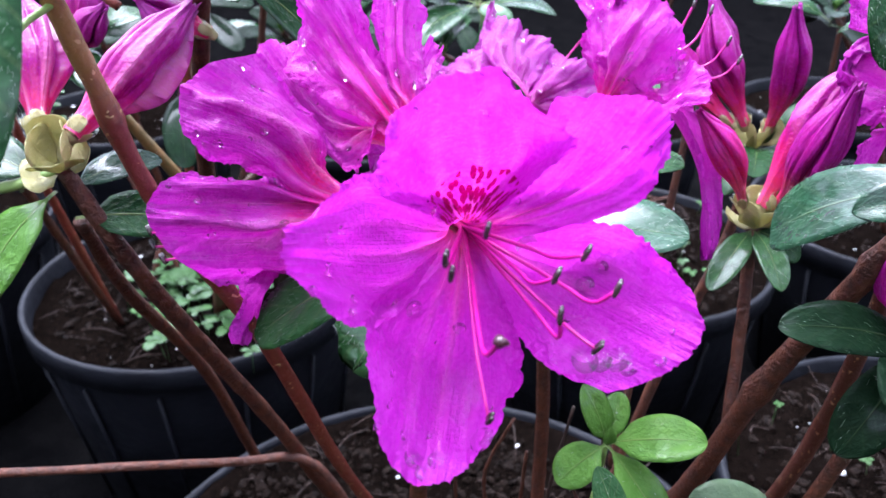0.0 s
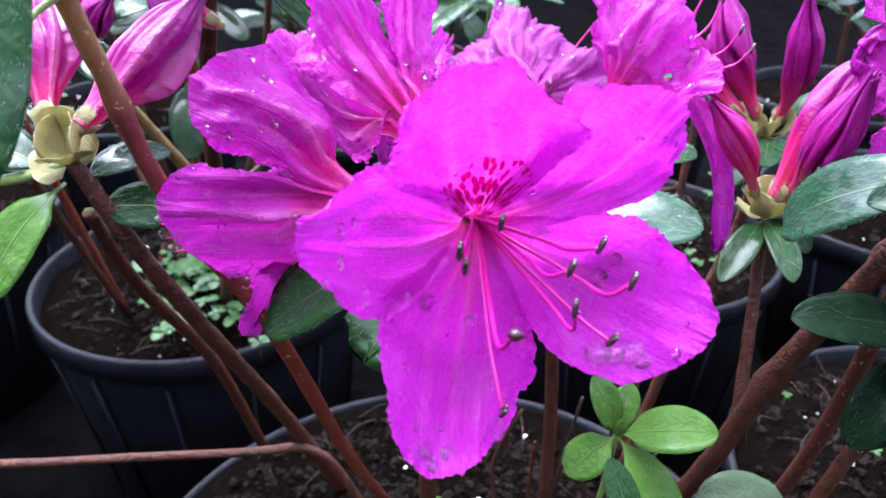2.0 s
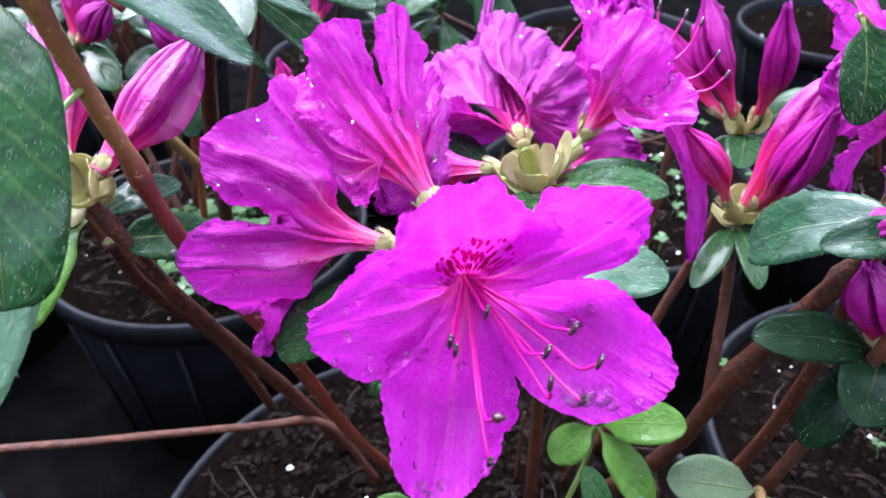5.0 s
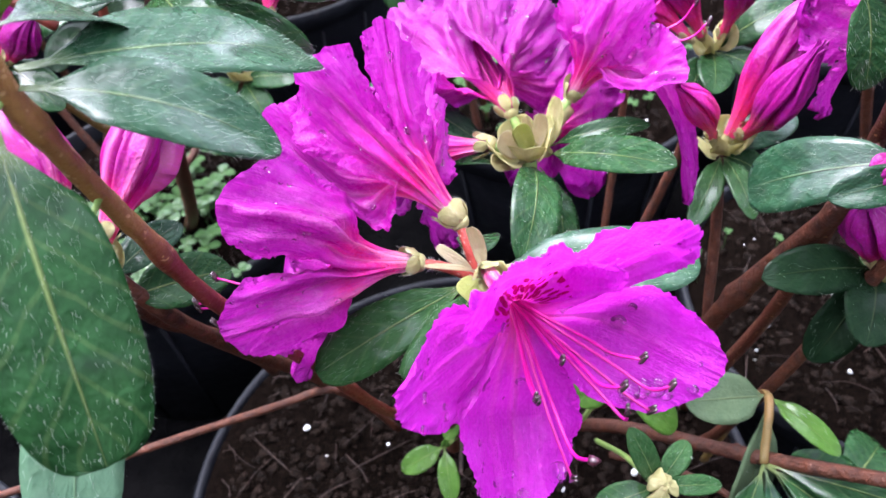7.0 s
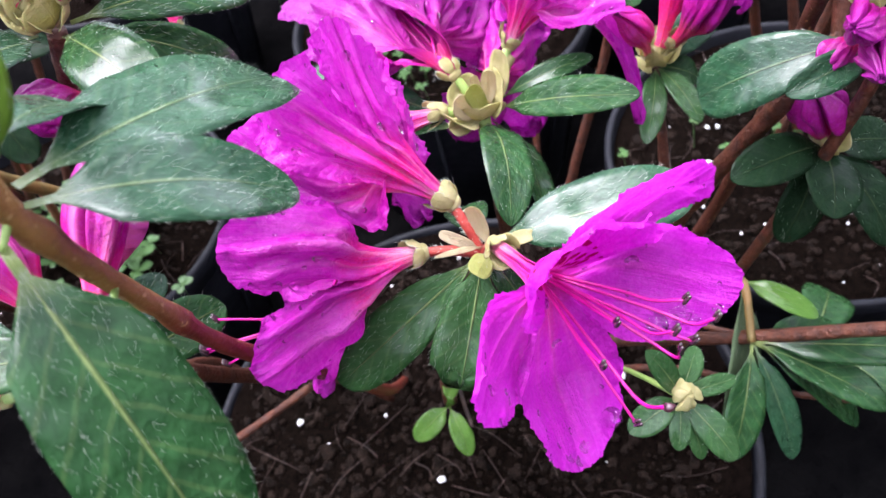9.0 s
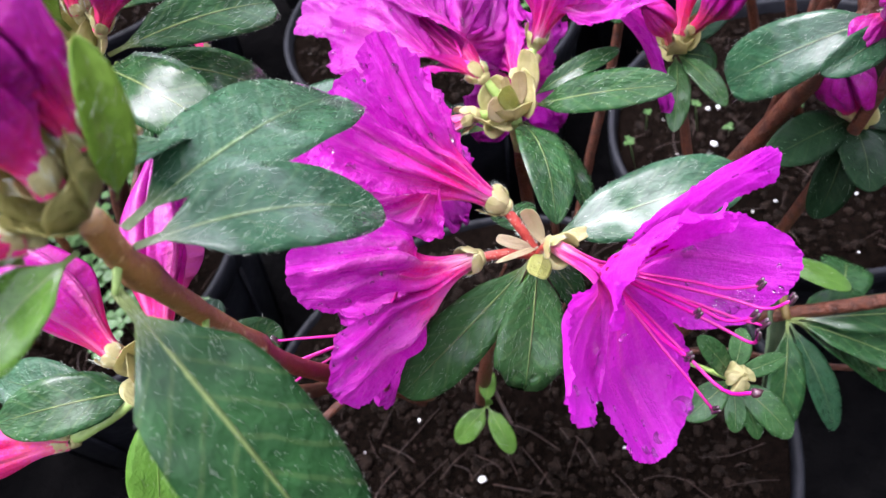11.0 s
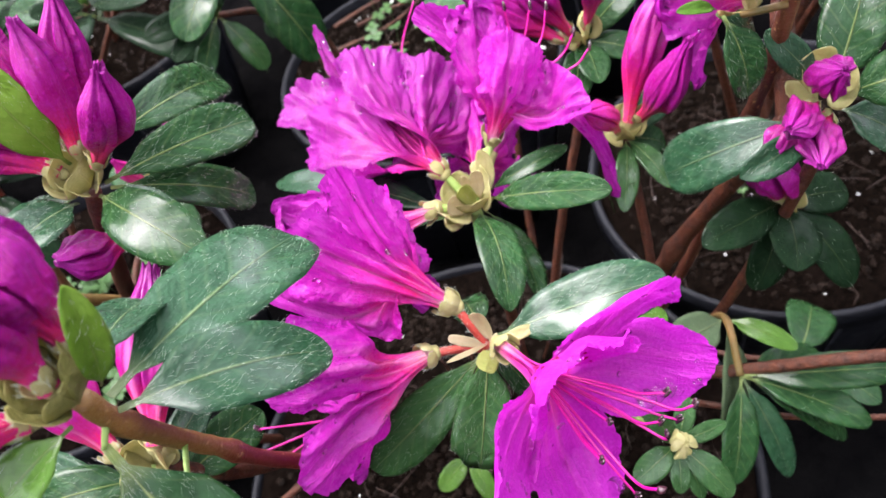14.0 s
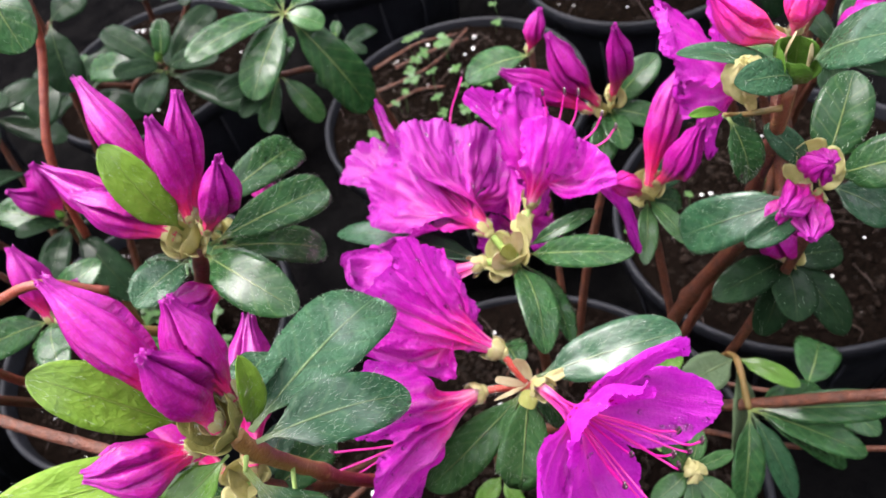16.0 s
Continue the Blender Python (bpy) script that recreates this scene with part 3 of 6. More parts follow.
def water_drop(surface, u, v, r, flat=0.55):
    """A drop that sits on a petal or leaf."""
    p, nn = surface(u, v)
    if nn.dot(EYE_SIDE) < 0:
        nn = -nn
    nn = nn.normalized()
    a = nn.orthogonal().normalized()
    b = nn.cross(a)
    V, F = [], []
    rings, seg = 6, 12
    for i in range(rings):
        h = i / (rings - 1)
        q = math.cos(h * math.pi / 2) if i < rings - 1 else 0.0
        for j in range(seg):
            g = 2 * math.pi * j / seg
            V.append(p + (a * math.cos(g) + b * math.sin(g)) * (r * q * (1 + 0.08 * math.sin(2 * g + u * 30))) + nn * (r * flat * math.sin(h * math.pi / 2) + 0.004))
    for i in range(rings - 1):
        for j in range(seg):
            x, y = i * seg + j, i * seg + (j + 1) % seg
            F.append((x, y, y + seg, x + seg))
    F.append(tuple(range(seg))[::-1])
    return V, F


EYE_SIDE = Vector((-0.1, -0.75, 0.65))
drop_list = []


def drops_on(surface, n, rmin, rmax, where="petal", lo=0.45, hi=0.97):
    for _ in range(n):
        drop_list.append((surface, random.uniform(lo, hi), random.uniform(-0.9, 0.9), random.uniform(rmin, rmax) * random.uniform(0.6, 1.0), where))


def stamen(parent, pts, r=0.029, anther=0.20, up=(0.1, 0.2, 1.0), kind="anther"):
    c = curve_points(pts, 16)
    v, f, uv = tube_data(c, [r * (1 - 0.25 * k / 16) for k in range(17)], 6)
    part("filament", v, f, m_filament, parent, "slender magenta filament", uv)
    e, d = c[-1], (c[-1] - c[-2]).normalized()
    u = (vec(up).normalized() * 0.75 + d * 0.5).normalized()
    w = u.cross(vec((1, -0.3, 0.2))).normalized()
    pieces = []
    for sgn in (-1, 1):
        mid = e + w * (0.028 * sgn)
        pts2 = [mid + u * (anther * q) for q in (-0.35, -0.25, 0.0, 0.3, 0.6, 0.72)]
        pieces.append(tube_data(pts2, [0.010, 0.027, 0.034, 0.033, 0.028, 0.012], 8))
    V, F, U = joined(pieces)
    part("anther", V, F, m_anther, parent, "shiny grey-brown two-lobed anther", U)
    if random.random() < 0.2:
        drop_list.append((lambda a, b, p=e - u * 0.03, q=u: (p, q), 0.5, 0.0, random.uniform(0.035, 0.055), "stamen"))


def calyx(parent, base, axis, r=0.2, length=0.35, material=None, n=5, name="calyx"):
    """Ring of small thin sepals round a flower's foot, fringed with hairs."""
    base, a = vec(base), vec(axis).normalized()
    x = a.orthogonal().normalized()
    y = a.cross(x)
    pieces, V, F = [], [], []
    for k in range(n):
        g = 2 * math.pi * k / n + random.uniform(-0.25, 0.25)
        q = x * math.cos(g) + y * math.sin(g)
        b = base - a * 0.10 + q * (r * 0.45)
        tip = base + a * (length * random.uniform(0.55, 1.05)) + q * r * random.uniform(1.0, 1.45)
        at, data, t = leaf_shape(b, tip, r * random.uniform(0.55, 0.75), q, 0.10, -0.25, 8, 6, 0.22, random.uniform(0, 9), thick=0.014, point=0.4)
        pieces.append(data)
        for _ in range(16):
            u, v = random.uniform(0.5, 0.99), random.choice((-1, 1)) * random.uniform(0.6, 1.0)
            p, nn = at(u, v)
            d = (t + t.cross(nn) * random.uniform(-0.5, 0.5) + nn * random.uniform(-0.3, 0.3)).normalized()
            w = d.orthogonal().normalized() * 0.0022
            o = len(V)
            V += [p + w, p - w, p + d.cross(w), p + d * random.uniform(0.06, 0.15)]
            F += [(o, o + 1, o + 3), (o + 1, o + 2, o + 3), (o + 2, o, o + 3)]
    pieces.append(tube_data([base - a * 0.16, base - a * 0.11, base - a * 0.04, base + a * 0.02], [0.07, r * 0.62, r * 0.78, r * 0.5], 12, 0.15))
    data = joined(pieces)
    ob = part(name, data[0], data[1], material or m_bract, parent, "cream-green hairy calyx", data[2])
    part("hairs", V, F, m_hair, ob, "short silvery bristles")
    return ob


def flower(parent, base, axis, petals, tube=1.3, r1=0.5, stamens=(), pistil=None, label="open magenta azalea flower with rain drops", drops=3, calyx_r=0.22, spotted=0, outer=None):
    """Open funnel flower: the calyx is the part, petals and stamens hang under it. petals: (tip, W, options)."""
    f = calyx(parent, base, axis, calyx_r, name="flower")
    tagged(f, label)
    shapes = []
    for k, (tip, W, opt) in enumerate(petals):
        if len(tip) == 6:
            at, data = guided_petal(base, axis, tip, tube=tube, rim=r1, seed=random.uniform(0, 60), **opt)
        else:
            at, data = petal_shape(base, axis, tip, W, tube=tube, r1=r1, seed=random.uniform(0, 60), **opt)
        part("petal", data[0], data[1], m_petal_spot if k == spotted - 1 else (m_petal if spotted else outer or m_petal_out), f, "red-spotted upper petal" if k == spotted - 1 else "", data[2])
        shapes.append(at)
        drops_on(at, drops, 0.04, 0.10)
        for _ in range(drops):
            drop_list.append((at, random.uniform(0.8, 0.985), random.choice((-1, 1)) * random.uniform(0.6, 0.97), random.uniform(0.025, 0.055), "petal"))
    if stamens:
        a = vec(axis).normalized()
        v, q, uv = tube_data([vec(base) - a * 0.02, vec(base) + a * 0.12, vec(base) + a * 0.34, vec(base) + a * 0.5], [0.09, 0.11, 0.08, 0.02], 10)
        part("ovary", v, q, m_filament, f, "pink ovary deep in the throat", uv)
    for pts in stamens:
        stamen(f, pts)
    if pistil:
        c = curve_points(pistil, 16)
        v, q, uv = tube_data(c, 0.027, 6)
        part("style", v, q, m_filament, f, "magenta style", uv)
        d = (c[-1] - c[-2]).normalized()
        v, q, uv = tube_data([c[-1] - d * 0.04, c[-1], c[-1] + d * 0.05, c[-1] + d * 0.09], [0.03, 0.072, 0.066, 0.022], 12, 0.45)
        part("stigma", v, q, m_stigma, f, "dark knobbly stigma", uv)
    return f, shapes


def bud(parent, base, tip, r, material=None, twist=0.5, label="closed magenta bud", with_calyx=True, lobes=3, ribs=0, knot=0.13):
    """Closed bud: long petals folded over each other, narrow at the foot, with a blunt crimped tip."""
    base, tip = vec(base), vec(tip)
    d = tip - base
    L = d.length
    a = d / L
    x = a.orthogonal().normalized()
    y = a.cross(x)
    seed = random.uniform(0, 40)
    nu, ns = 44, 96
    bow = (x * random.uniform(-1, 1) + y * random.uniform(-1, 1)) * 0.06 * L
    flat = random.uniform(0.80, 0.95)
    V, F, U = [], [], []
    for i in range(nu + 1):
        u = i / nu
        prof = (0.34 + 0.66 * smoothstep(0.06, 0.50, u)) * (1 - 0.74 * smoothstep(0.52, 1.0, u) ** 1.8)
        open_ = smoothstep(0.12, 0.42, u)
        for j in range(ns):
            g = 2 * math.pi * j / ns
            ring = (math.cos(g), math.sin(g))
            ph = (g * lobes / (2 * math.pi) + twist * u + seed + 0.16 * wob((ring[0], ring[1], u * 3.0), 1.0, seed)) % 1.0
            step = 1.16 - 0.30 * ph - 0.52 * math.exp(-(((ph - 0.94) / 0.065) ** 2)) + 0.07 * math.exp(-(((ph - 0.07) / 0.06) ** 2)) - 0.17 * math.exp(-(((ph - 0.48) / 0.06) ** 2))
            rr = 1 + open_ * (step - 1)
            rr += 0.10 * wob((ring[0] * 1.3, ring[1] * 1.3, u * 3.0), 1.0, seed + 2)
            rr += open_ * knot * wob((ring[0] * 2.6, ring[1] * 2.6, u * 4.0), 1.0, seed + 4) + open_ * 0.035 * wob((ring[0] * 7.0, ring[1] * 7.0, u * 4.0), 1.0, seed + 8)
            rr += 0.035 * math.sin(5 * g) * (1 - u)
            if ribs:
                rr += 0.15 * math.cos(ribs * g) * smoothstep(0.0, 0.3, u) * (1 - 0.6 * smoothstep(0.6, 1.0, u))
            crimp = smoothstep(0.80, 1.0, u)
            rr += crimp * (0.10 * wob((ring[0] * 2.6, ring[1] * 2.6, 0.0), 1.0, seed + 13) + 0.05 * wob((ring[0] * 6.0, ring[1] * 6.0, 2.0), 1.0, seed + 15))
            rr = max(r * prof * rr, 0.02)
            up = u + 0.05 * crimp * wob((ring[0] * 2.2, ring[1] * 2.2, 4.0), 1.0, seed + 17)
            V.append(base + a * (L * up) + x * (ring[0] * rr) + y * (ring[1] * rr * flat) + bow * math.sin(math.pi * u))
            U.append((u, j / ns))
    # the tip folds inwards to a small hollow
    last = nu * ns
    for q, drop in ((0.62, 0.015), (0.30, 0.07)):
        mid = sum((V[last + j] for j in range(ns)), Vector()) / ns
        for j in range(ns):
            V.append(mid.lerp(V[last + j], q) - a * (drop * L))
            U.append((1.0, j / ns))
    for i in range(nu + 2):
        for j in range(ns):
            p, q = i * ns + j, i * ns + (j + 1) % ns
            F.append((p, q, q + ns, p + ns))
    F.append(tuple(range((nu + 2) * ns, (nu + 3) * ns)))
    if with_calyx:
        f = calyx(parent, base, a, max(0.13, r * 0.36), 0.3, name="bud")
        tagged(f, label)
        part("rolled_petals", V, F, material or m_bud, f, "", U)
        return f
    return part("bud", V, F, material or m_bud, parent, label, U)


def bracts(parent, node, spec, material=None):
    """Hollow bud scales round a node: (offset of the tip, half width). Each one bulges outwards and closes over the next."""
    node = vec(node)
    mean = Vector((0, 0, 0.3))
    for tip, W in spec:
        mean += vec(tip).normalized()
    mean.normalize()
    for tip, W in spec:
        t = vec(tip)
        inward = mean - t.normalized() * mean.dot(t.normalized()) * 0.8
        if inward.length < 0.2:
            inward = Vector((0.1, -0.5, 0.8))
        leaf(parent, node + t * 0.06, node + t, W, material or m_bract, up=inward, name="bract", label="cream-green papery bud scale", arch=-0.13, fold=0.42, nu=10, nv=8, wavy=0.05, point=0.34, peak=0.6, thick=0.012, hairs=12, hair_len=0.09)


# ---- ground, pots and soil ----
def rough_disc(cx, cy, r, z, seed, rings=46, seg=110, mound=0.5, lump=0.35):
    V, F = [(cx, cy, z + mound)], []
    for i in range(1, rings + 1):
        q = r * i / rings
        for j in range(seg):
            a = 2 * math.pi * j / seg
            x, y = cx + q * math.cos(a), cy + q * math.sin(a)
            h = mound * (1 - (q / r) ** 2) + lump * wob((x, y, 0), 0.55, seed) + 0.5 * lump * wob((x, y, 2), 1.7, seed) + 0.35 * lump * wob((x, y, 5), 4.5, seed)
            V.append((x, y, z + h * (1 if i < rings else 0.3)))
    for j in range(seg):
        F.append((0, 1 + j, 1 + (j + 1) % seg))
    for i in range(rings - 1):
        for j in range(seg):
            a, b = 1 + i * seg + j, 1 + i * seg + (j + 1) % seg
            F.append((a, a + seg, b + seg, b))
    return V, F


def soil_height(x, y, cx, cy, r, z, seed, mound=0.5, lump=0.35):
    q = math.hypot(x - cx, y - cy)
    return z + mound * (1 - (q / r) ** 2) + lump * wob((x, y, 0), 0.55, seed) + 0.5 * lump * wob((x, y, 2), 1.7, seed) + 0.35 * lump * wob((x, y, 5), 4.5, seed)


def pebble(p, r, seed, stretch=(1, 1, 0.7)):
    """A small uneven lump."""
    g = (1 + 5 ** 0.5) / 2
    base = [(-1, g, 0), (1, g, 0), (-1, -g, 0), (1, -g, 0), (0, -1, g), (0, 1, g), (0, -1, -g), (0, 1, -g), (g, 0, -1), (g, 0, 1), (-g, 0, -1), (-g, 0, 1)]
    tri = [(0, 11, 5), (0, 5, 1), (0, 1, 7), (0, 7, 10), (0, 10, 11), (1, 5, 9), (5, 11, 4), (11, 10, 2), (10, 7, 6), (7, 1, 8), (3, 9, 4), (3, 4, 2), (3, 2, 6), (3, 6, 8), (3, 8, 9), (4, 9, 5), (2, 4, 11), (6, 2, 10), (8, 6, 7), (9, 8, 1)]
    turn = Euler((seed, seed * 2.1, seed * 3.3)).to_matrix()
    V = []
    for k, b in enumerate(base):
        q = turn @ (Vector(b).normalized() * r * (1 + 0.35 * math.sin(seed * 13 + k * 5.1)))
        V.append(Vector(p) + Vector((q[0] * stretch[0], q[1] * stretch[1], q[2] * stretch[2])))
    return V, tri, [(0, 0)] * 12


def lathe(profile, cx, cy, seg=96):
    V, F = [], []
    for r, z in profile:
        for j in range(seg):
            a = 2 * math.pi * j / seg
            V.append((cx + r * math.cos(a), cy + r * math.sin(a), z))
    n = len(profile)
    for i in range(n - 1):
        for j in range(seg):
            a, b = i * seg + j, i * seg + (j + 1) % seg
            F.append((a, b, b + seg, a + seg))
    return V, F


POT_H, GROUND = 10.5, -9.6
pots = []


def plant_pot(cx, cy, r, seed, soil_z=0.0, crumbs=900, perlites=26, fibres=60, rim=0.9):
    pot = thing("plant_pot", (cx, cy, GROUND), "round black plastic nursery pot, wet and full of peat", "plant pot", "nursery pots")
    foot = 0.78 * r
    h = rim
    wall = [(0.05, GROUND + 0.15), (foot - 0.3, GROUND + 0.15), (foot, GROUND), (foot + 0.12, GROUND + 0.1), (r - 0.25, h - 1.5), (r - 0.2, h - 1.1), (r + 0.18, h - 1.05), (r + 0.2, h - 0.1), (r + 0.12, h), (r - 0.02, h), (r - 0.1, h - 0.12), (r - 0.22, h - 1.0), (foot - 0.1, GROUND + 0.4), (0.05, GROUND + 0.4)]
    V, F = lathe(wall, cx, cy)
    part("body", V, F, m_pot, pot)
    ribs = []
    for k in range(14):
        a = 2 * math.pi * k / 14 + seed
        c, s = math.cos(a), math.sin(a)
        pts = [Vector((cx + q * c, cy + q * s, z)) for q, z in ((foot + 0.16, GROUND + 0.3), (r - 0.16, h - 1.6))]
        ribs.append(tube_data(pts, 0.1, 6))
    V, F, U = joined(ribs)
    part("ribs", V, F, m_pot, pot)
    V, F = rough_disc(cx, cy, r - 0.2, soil_z, seed)
    tagged(part("potting_soil", V, F, m_soil), "dark moist crumbly peat filling a nursery pot", "soil", kind="stuff")
    rnd = random.Random(int(seed * 100))

    def spot(edge=0.93):
        a, q = rnd.uniform(0, 2 * math.pi), (r - 0.4) * math.sqrt(rnd.random()) * edge
        x, y = cx + q * math.cos(a), cy + q * math.sin(a)
        return Vector((x, y, soil_height(x, y, cx, cy, r - 0.2, soil_z, seed)))

    V, F, U = joined([pebble(spot() + Vector((0, 0, 0.02)), rnd.choice((0.05, 0.07, 0.09, 0.13, 0.18)) * rnd.uniform(0.6, 1.3), rnd.uniform(0, 9)) for _ in range(crumbs)])
    tagged(part("soil_crumbs", V, F, m_crumb, smooth=False), "loose dark peat crumbs on the soil", "soil", kind="stuff")
    V, F, U = joined([pebble(spot() + Vector((0, 0, 0.05)), 0.035 + 0.11 * rnd.random() ** 3, rnd.uniform(0, 9), (1, 1, 0.75)) for _ in range(perlites)])
    tagged(part("perlite", V, F, m_perlite), "white perlite grains scattered in dark peat", "perlite", kind="stuff")
    pieces = []
    for _ in range(fibres):
        p = spot()
        a = rnd.uniform(0, 6.28)
        L = rnd.uniform(0.5, 2.2)
        d = Vector((math.cos(a), math.sin(a), rnd.uniform(-0.05, 0.15)))
        q = [p + Vector((0, 0, 0.08)), p + d * L * 0.5 + Vector((rnd.uniform(-0.2, 0.2), rnd.uniform(-0.2, 0.2), rnd.uniform(0.05, 0.3))), p + d * L + Vector((0, 0, 0.02))]
        pieces.append(tube_data(curve_points(q, 6), rnd.uniform(0.008, 0.022), 4))
    V, F, U = joined(pieces)
    tagged(part("root_fibres", V, F, m_fibre), "thin brown roots and dry litter on the peat", "litter", kind="stuff")
    pots.append((cx, cy, r, seed, soil_z))
    return pot


V, F = [], []
size, cells = 6000.0, 40
for i in range(cells + 1):
    for j in range(cells + 1):
        x, y = (2 * i / cells - 1), (2 * j / cells - 1)
        x, y = math.copysign(abs(x) ** 4, x) * size, math.copysign(abs(y) ** 4, y) * size
        V.append((x, y, GROUND))
ground = part("ground", V, grid_faces(cells, cells, 0, True), m_ground)
# Added walls out of view; their heights set how much low sky gets in.
for name, x0, y0, x1, y1 in (("wall_north", -170, 190, 170, 200), ("wall_south", -170, -130, 170, -120), ("wall_east", 170, -130, 180, 200), ("wall_west", -180, -130, -170, 200)):
    wv = [(x, y, z) for z in (GROUND, {"wall_west": 70, "wall_south": 70}.get(name, 40)) for x, y in ((x0, y0), (x1, y0), (x1, y1), (x0, y1))]
    w = part(name, wv, [(0, 1, 5, 4), (1, 2, 6, 5), (2, 3, 7, 6), (3, 0, 4, 7), (4, 5, 6, 7)], m_wall, smooth=False)
    tagged(w, "plain dark wall added out of view to cut low sky light", "wall", kind="structure")
tagged(ground, "wet black ground cloth under the pots", "ground", kind="structure")

plant_pot(-0.3, 13.6, 8.9, 1.7, 0.0, 3000, 34, 130, 0.15)
plant_pot(16.9, 17.6, 7.6, 2.9, -0.3, 1300, 40, 70, 0.3)
plant_pot(-11.5, 31.0, 7.5, 4.3, 0.0, 800, 34, 60)
plant_pot(8.8, 34.3, 7.5, 5.1, 0.4, 1000, 40, 80)
plant_pot(-20.5, 11.0, 7.5, 6.6, -0.2, 400, 16, 30)
plant_pot(-5.0, 53.0, 7.5, 7.7, 0.4, 500, 30, 30)
plant_pot(25.0, 38.0, 7.5, 8.2, 0.0, 300, 20, 20)
plant_pot(-29.0, 36.0, 7.5, 9.4, 0.0, 200, 12, 20)
plant_pot(12.5, 56.0, 7.5, 10.3, 0.0, 200, 20, 20)
plant_pot(-24.0, 56.0, 7.5, 11.8, 0.0, 100, 12, 10)
plant_pot(31.0, 58.0, 7.5, 12.2, 0.0, 100, 12, 10)

# ---- the flowering azalea in the near pot ----
bush = thing("azalea_bush", (0.5, 15.0, 0.4), "flowering magenta azalea with wet hairy leaves in a black pot", "azalea", "azaleas")
N1, N2 = Vector((0.0, 10.25, 13.35)), Vector((1.9, 13.9, 12.7))
K8, L9 = Vector((-4.92, 9.04, 19.4)), Vector((-6.3, 11.7, 13.9))

stem(bush, [(-0.5, 14.8, 0.2), (-0.6, 13.2, 5.0), (-0.3, 11.5, 10.0), N1 - Vector((0, 0, 0.15))], 0.24, 0.15, m_bark, label="reddish-brown woody stem")
stem(bush, [(2.6, 15.4, 0.2), (2.5, 15.0, 6.0), (2.1, 14.3, 10.5), N2], 0.2, 0.12, m_bark)
stem(bush, [(-1.5, 16.4, 0.2), (-2.3, 13.0, 6.0), (-3.1, 10.75, 11.2), (-4.3, 10.4, 13.85), (-4.68, 9.95, 15.9), (-4.95, 9.3, 18.3), K8], 0.15, 0.14, m_turning, steps=60, label="red-brown stem turning green at the top", knots=(0.42, 0.62, 0.83), seed=2.0)
stem(bush, [(-3.4, 17.6, 0.2), (-4.3, 15.0, 5.6), (-4.9, 13.2, 9.0), (-5.6, 11.9, 12.0), L9], 0.2, 0.15, m_bark, seed=3.0)
stem(bush, [(-6.3, 19.2, 0.6), (-6.2, 16.0, 6.5), (-6.4, 13.2, 10.6), (-6.4, 12.0, 12.8)], 0.17, 0.12, m_bark, seed=4.0)
stem(bush, [(-2.2, 15.6, 0.9), (-3.6, 15.5, 3.8), (-5.7, 15.0, 4.3), (-10.3, 13.5, 5.4), (-14.0, 12.4, 6.3)], 0.13, 0.10, m_bark, seed=5.0)
stem(bush, [(1.4, 15.2, 0.2), (3.8, 12.5, 3.7), (6.1, 9.8, 5.8), (8.5, 7.0, 8.1), (11.5, 3.8, 10.0)], 0.2, 0.15, m_bark, seed=6.0)
stem(bush, [(3.6, 11.8, 3.4), (5.2, 10.3, 4.2), (7.2, 8.2, 4.2), (10.4, 5.6, 4.6)], 0.1, 0.08, m_bark, seed=7.0)
stem(bush, [(4.4, 15.4, 0.2), (5.6, 13.2, 5.0), (6.3, 12.1, 9.0), (7.0, 11.1, 12.0), (7.6, 10.4, 14.2)], 0.25, 0.2, m_bark, seed=8.0, knots=(0.5, 0.8))
stem(bush, [(6.2, 12.9, 0.2), (6.8, 11.6, 4.0), (7.4, 10.5, 9.0), (7.8, 9.8, 13.0), (8.0, 9.9, 14.2)], 0.16, 0.13, m_bark, seed=9.0)
stem(bush, [(-0.4, 16.4, 0.3), (-0.2, 14.6, 2.2), (-0.6, 12.2, 3.4)], 0.07, 0.06, m_fibre, name="twig", seed=9.5)

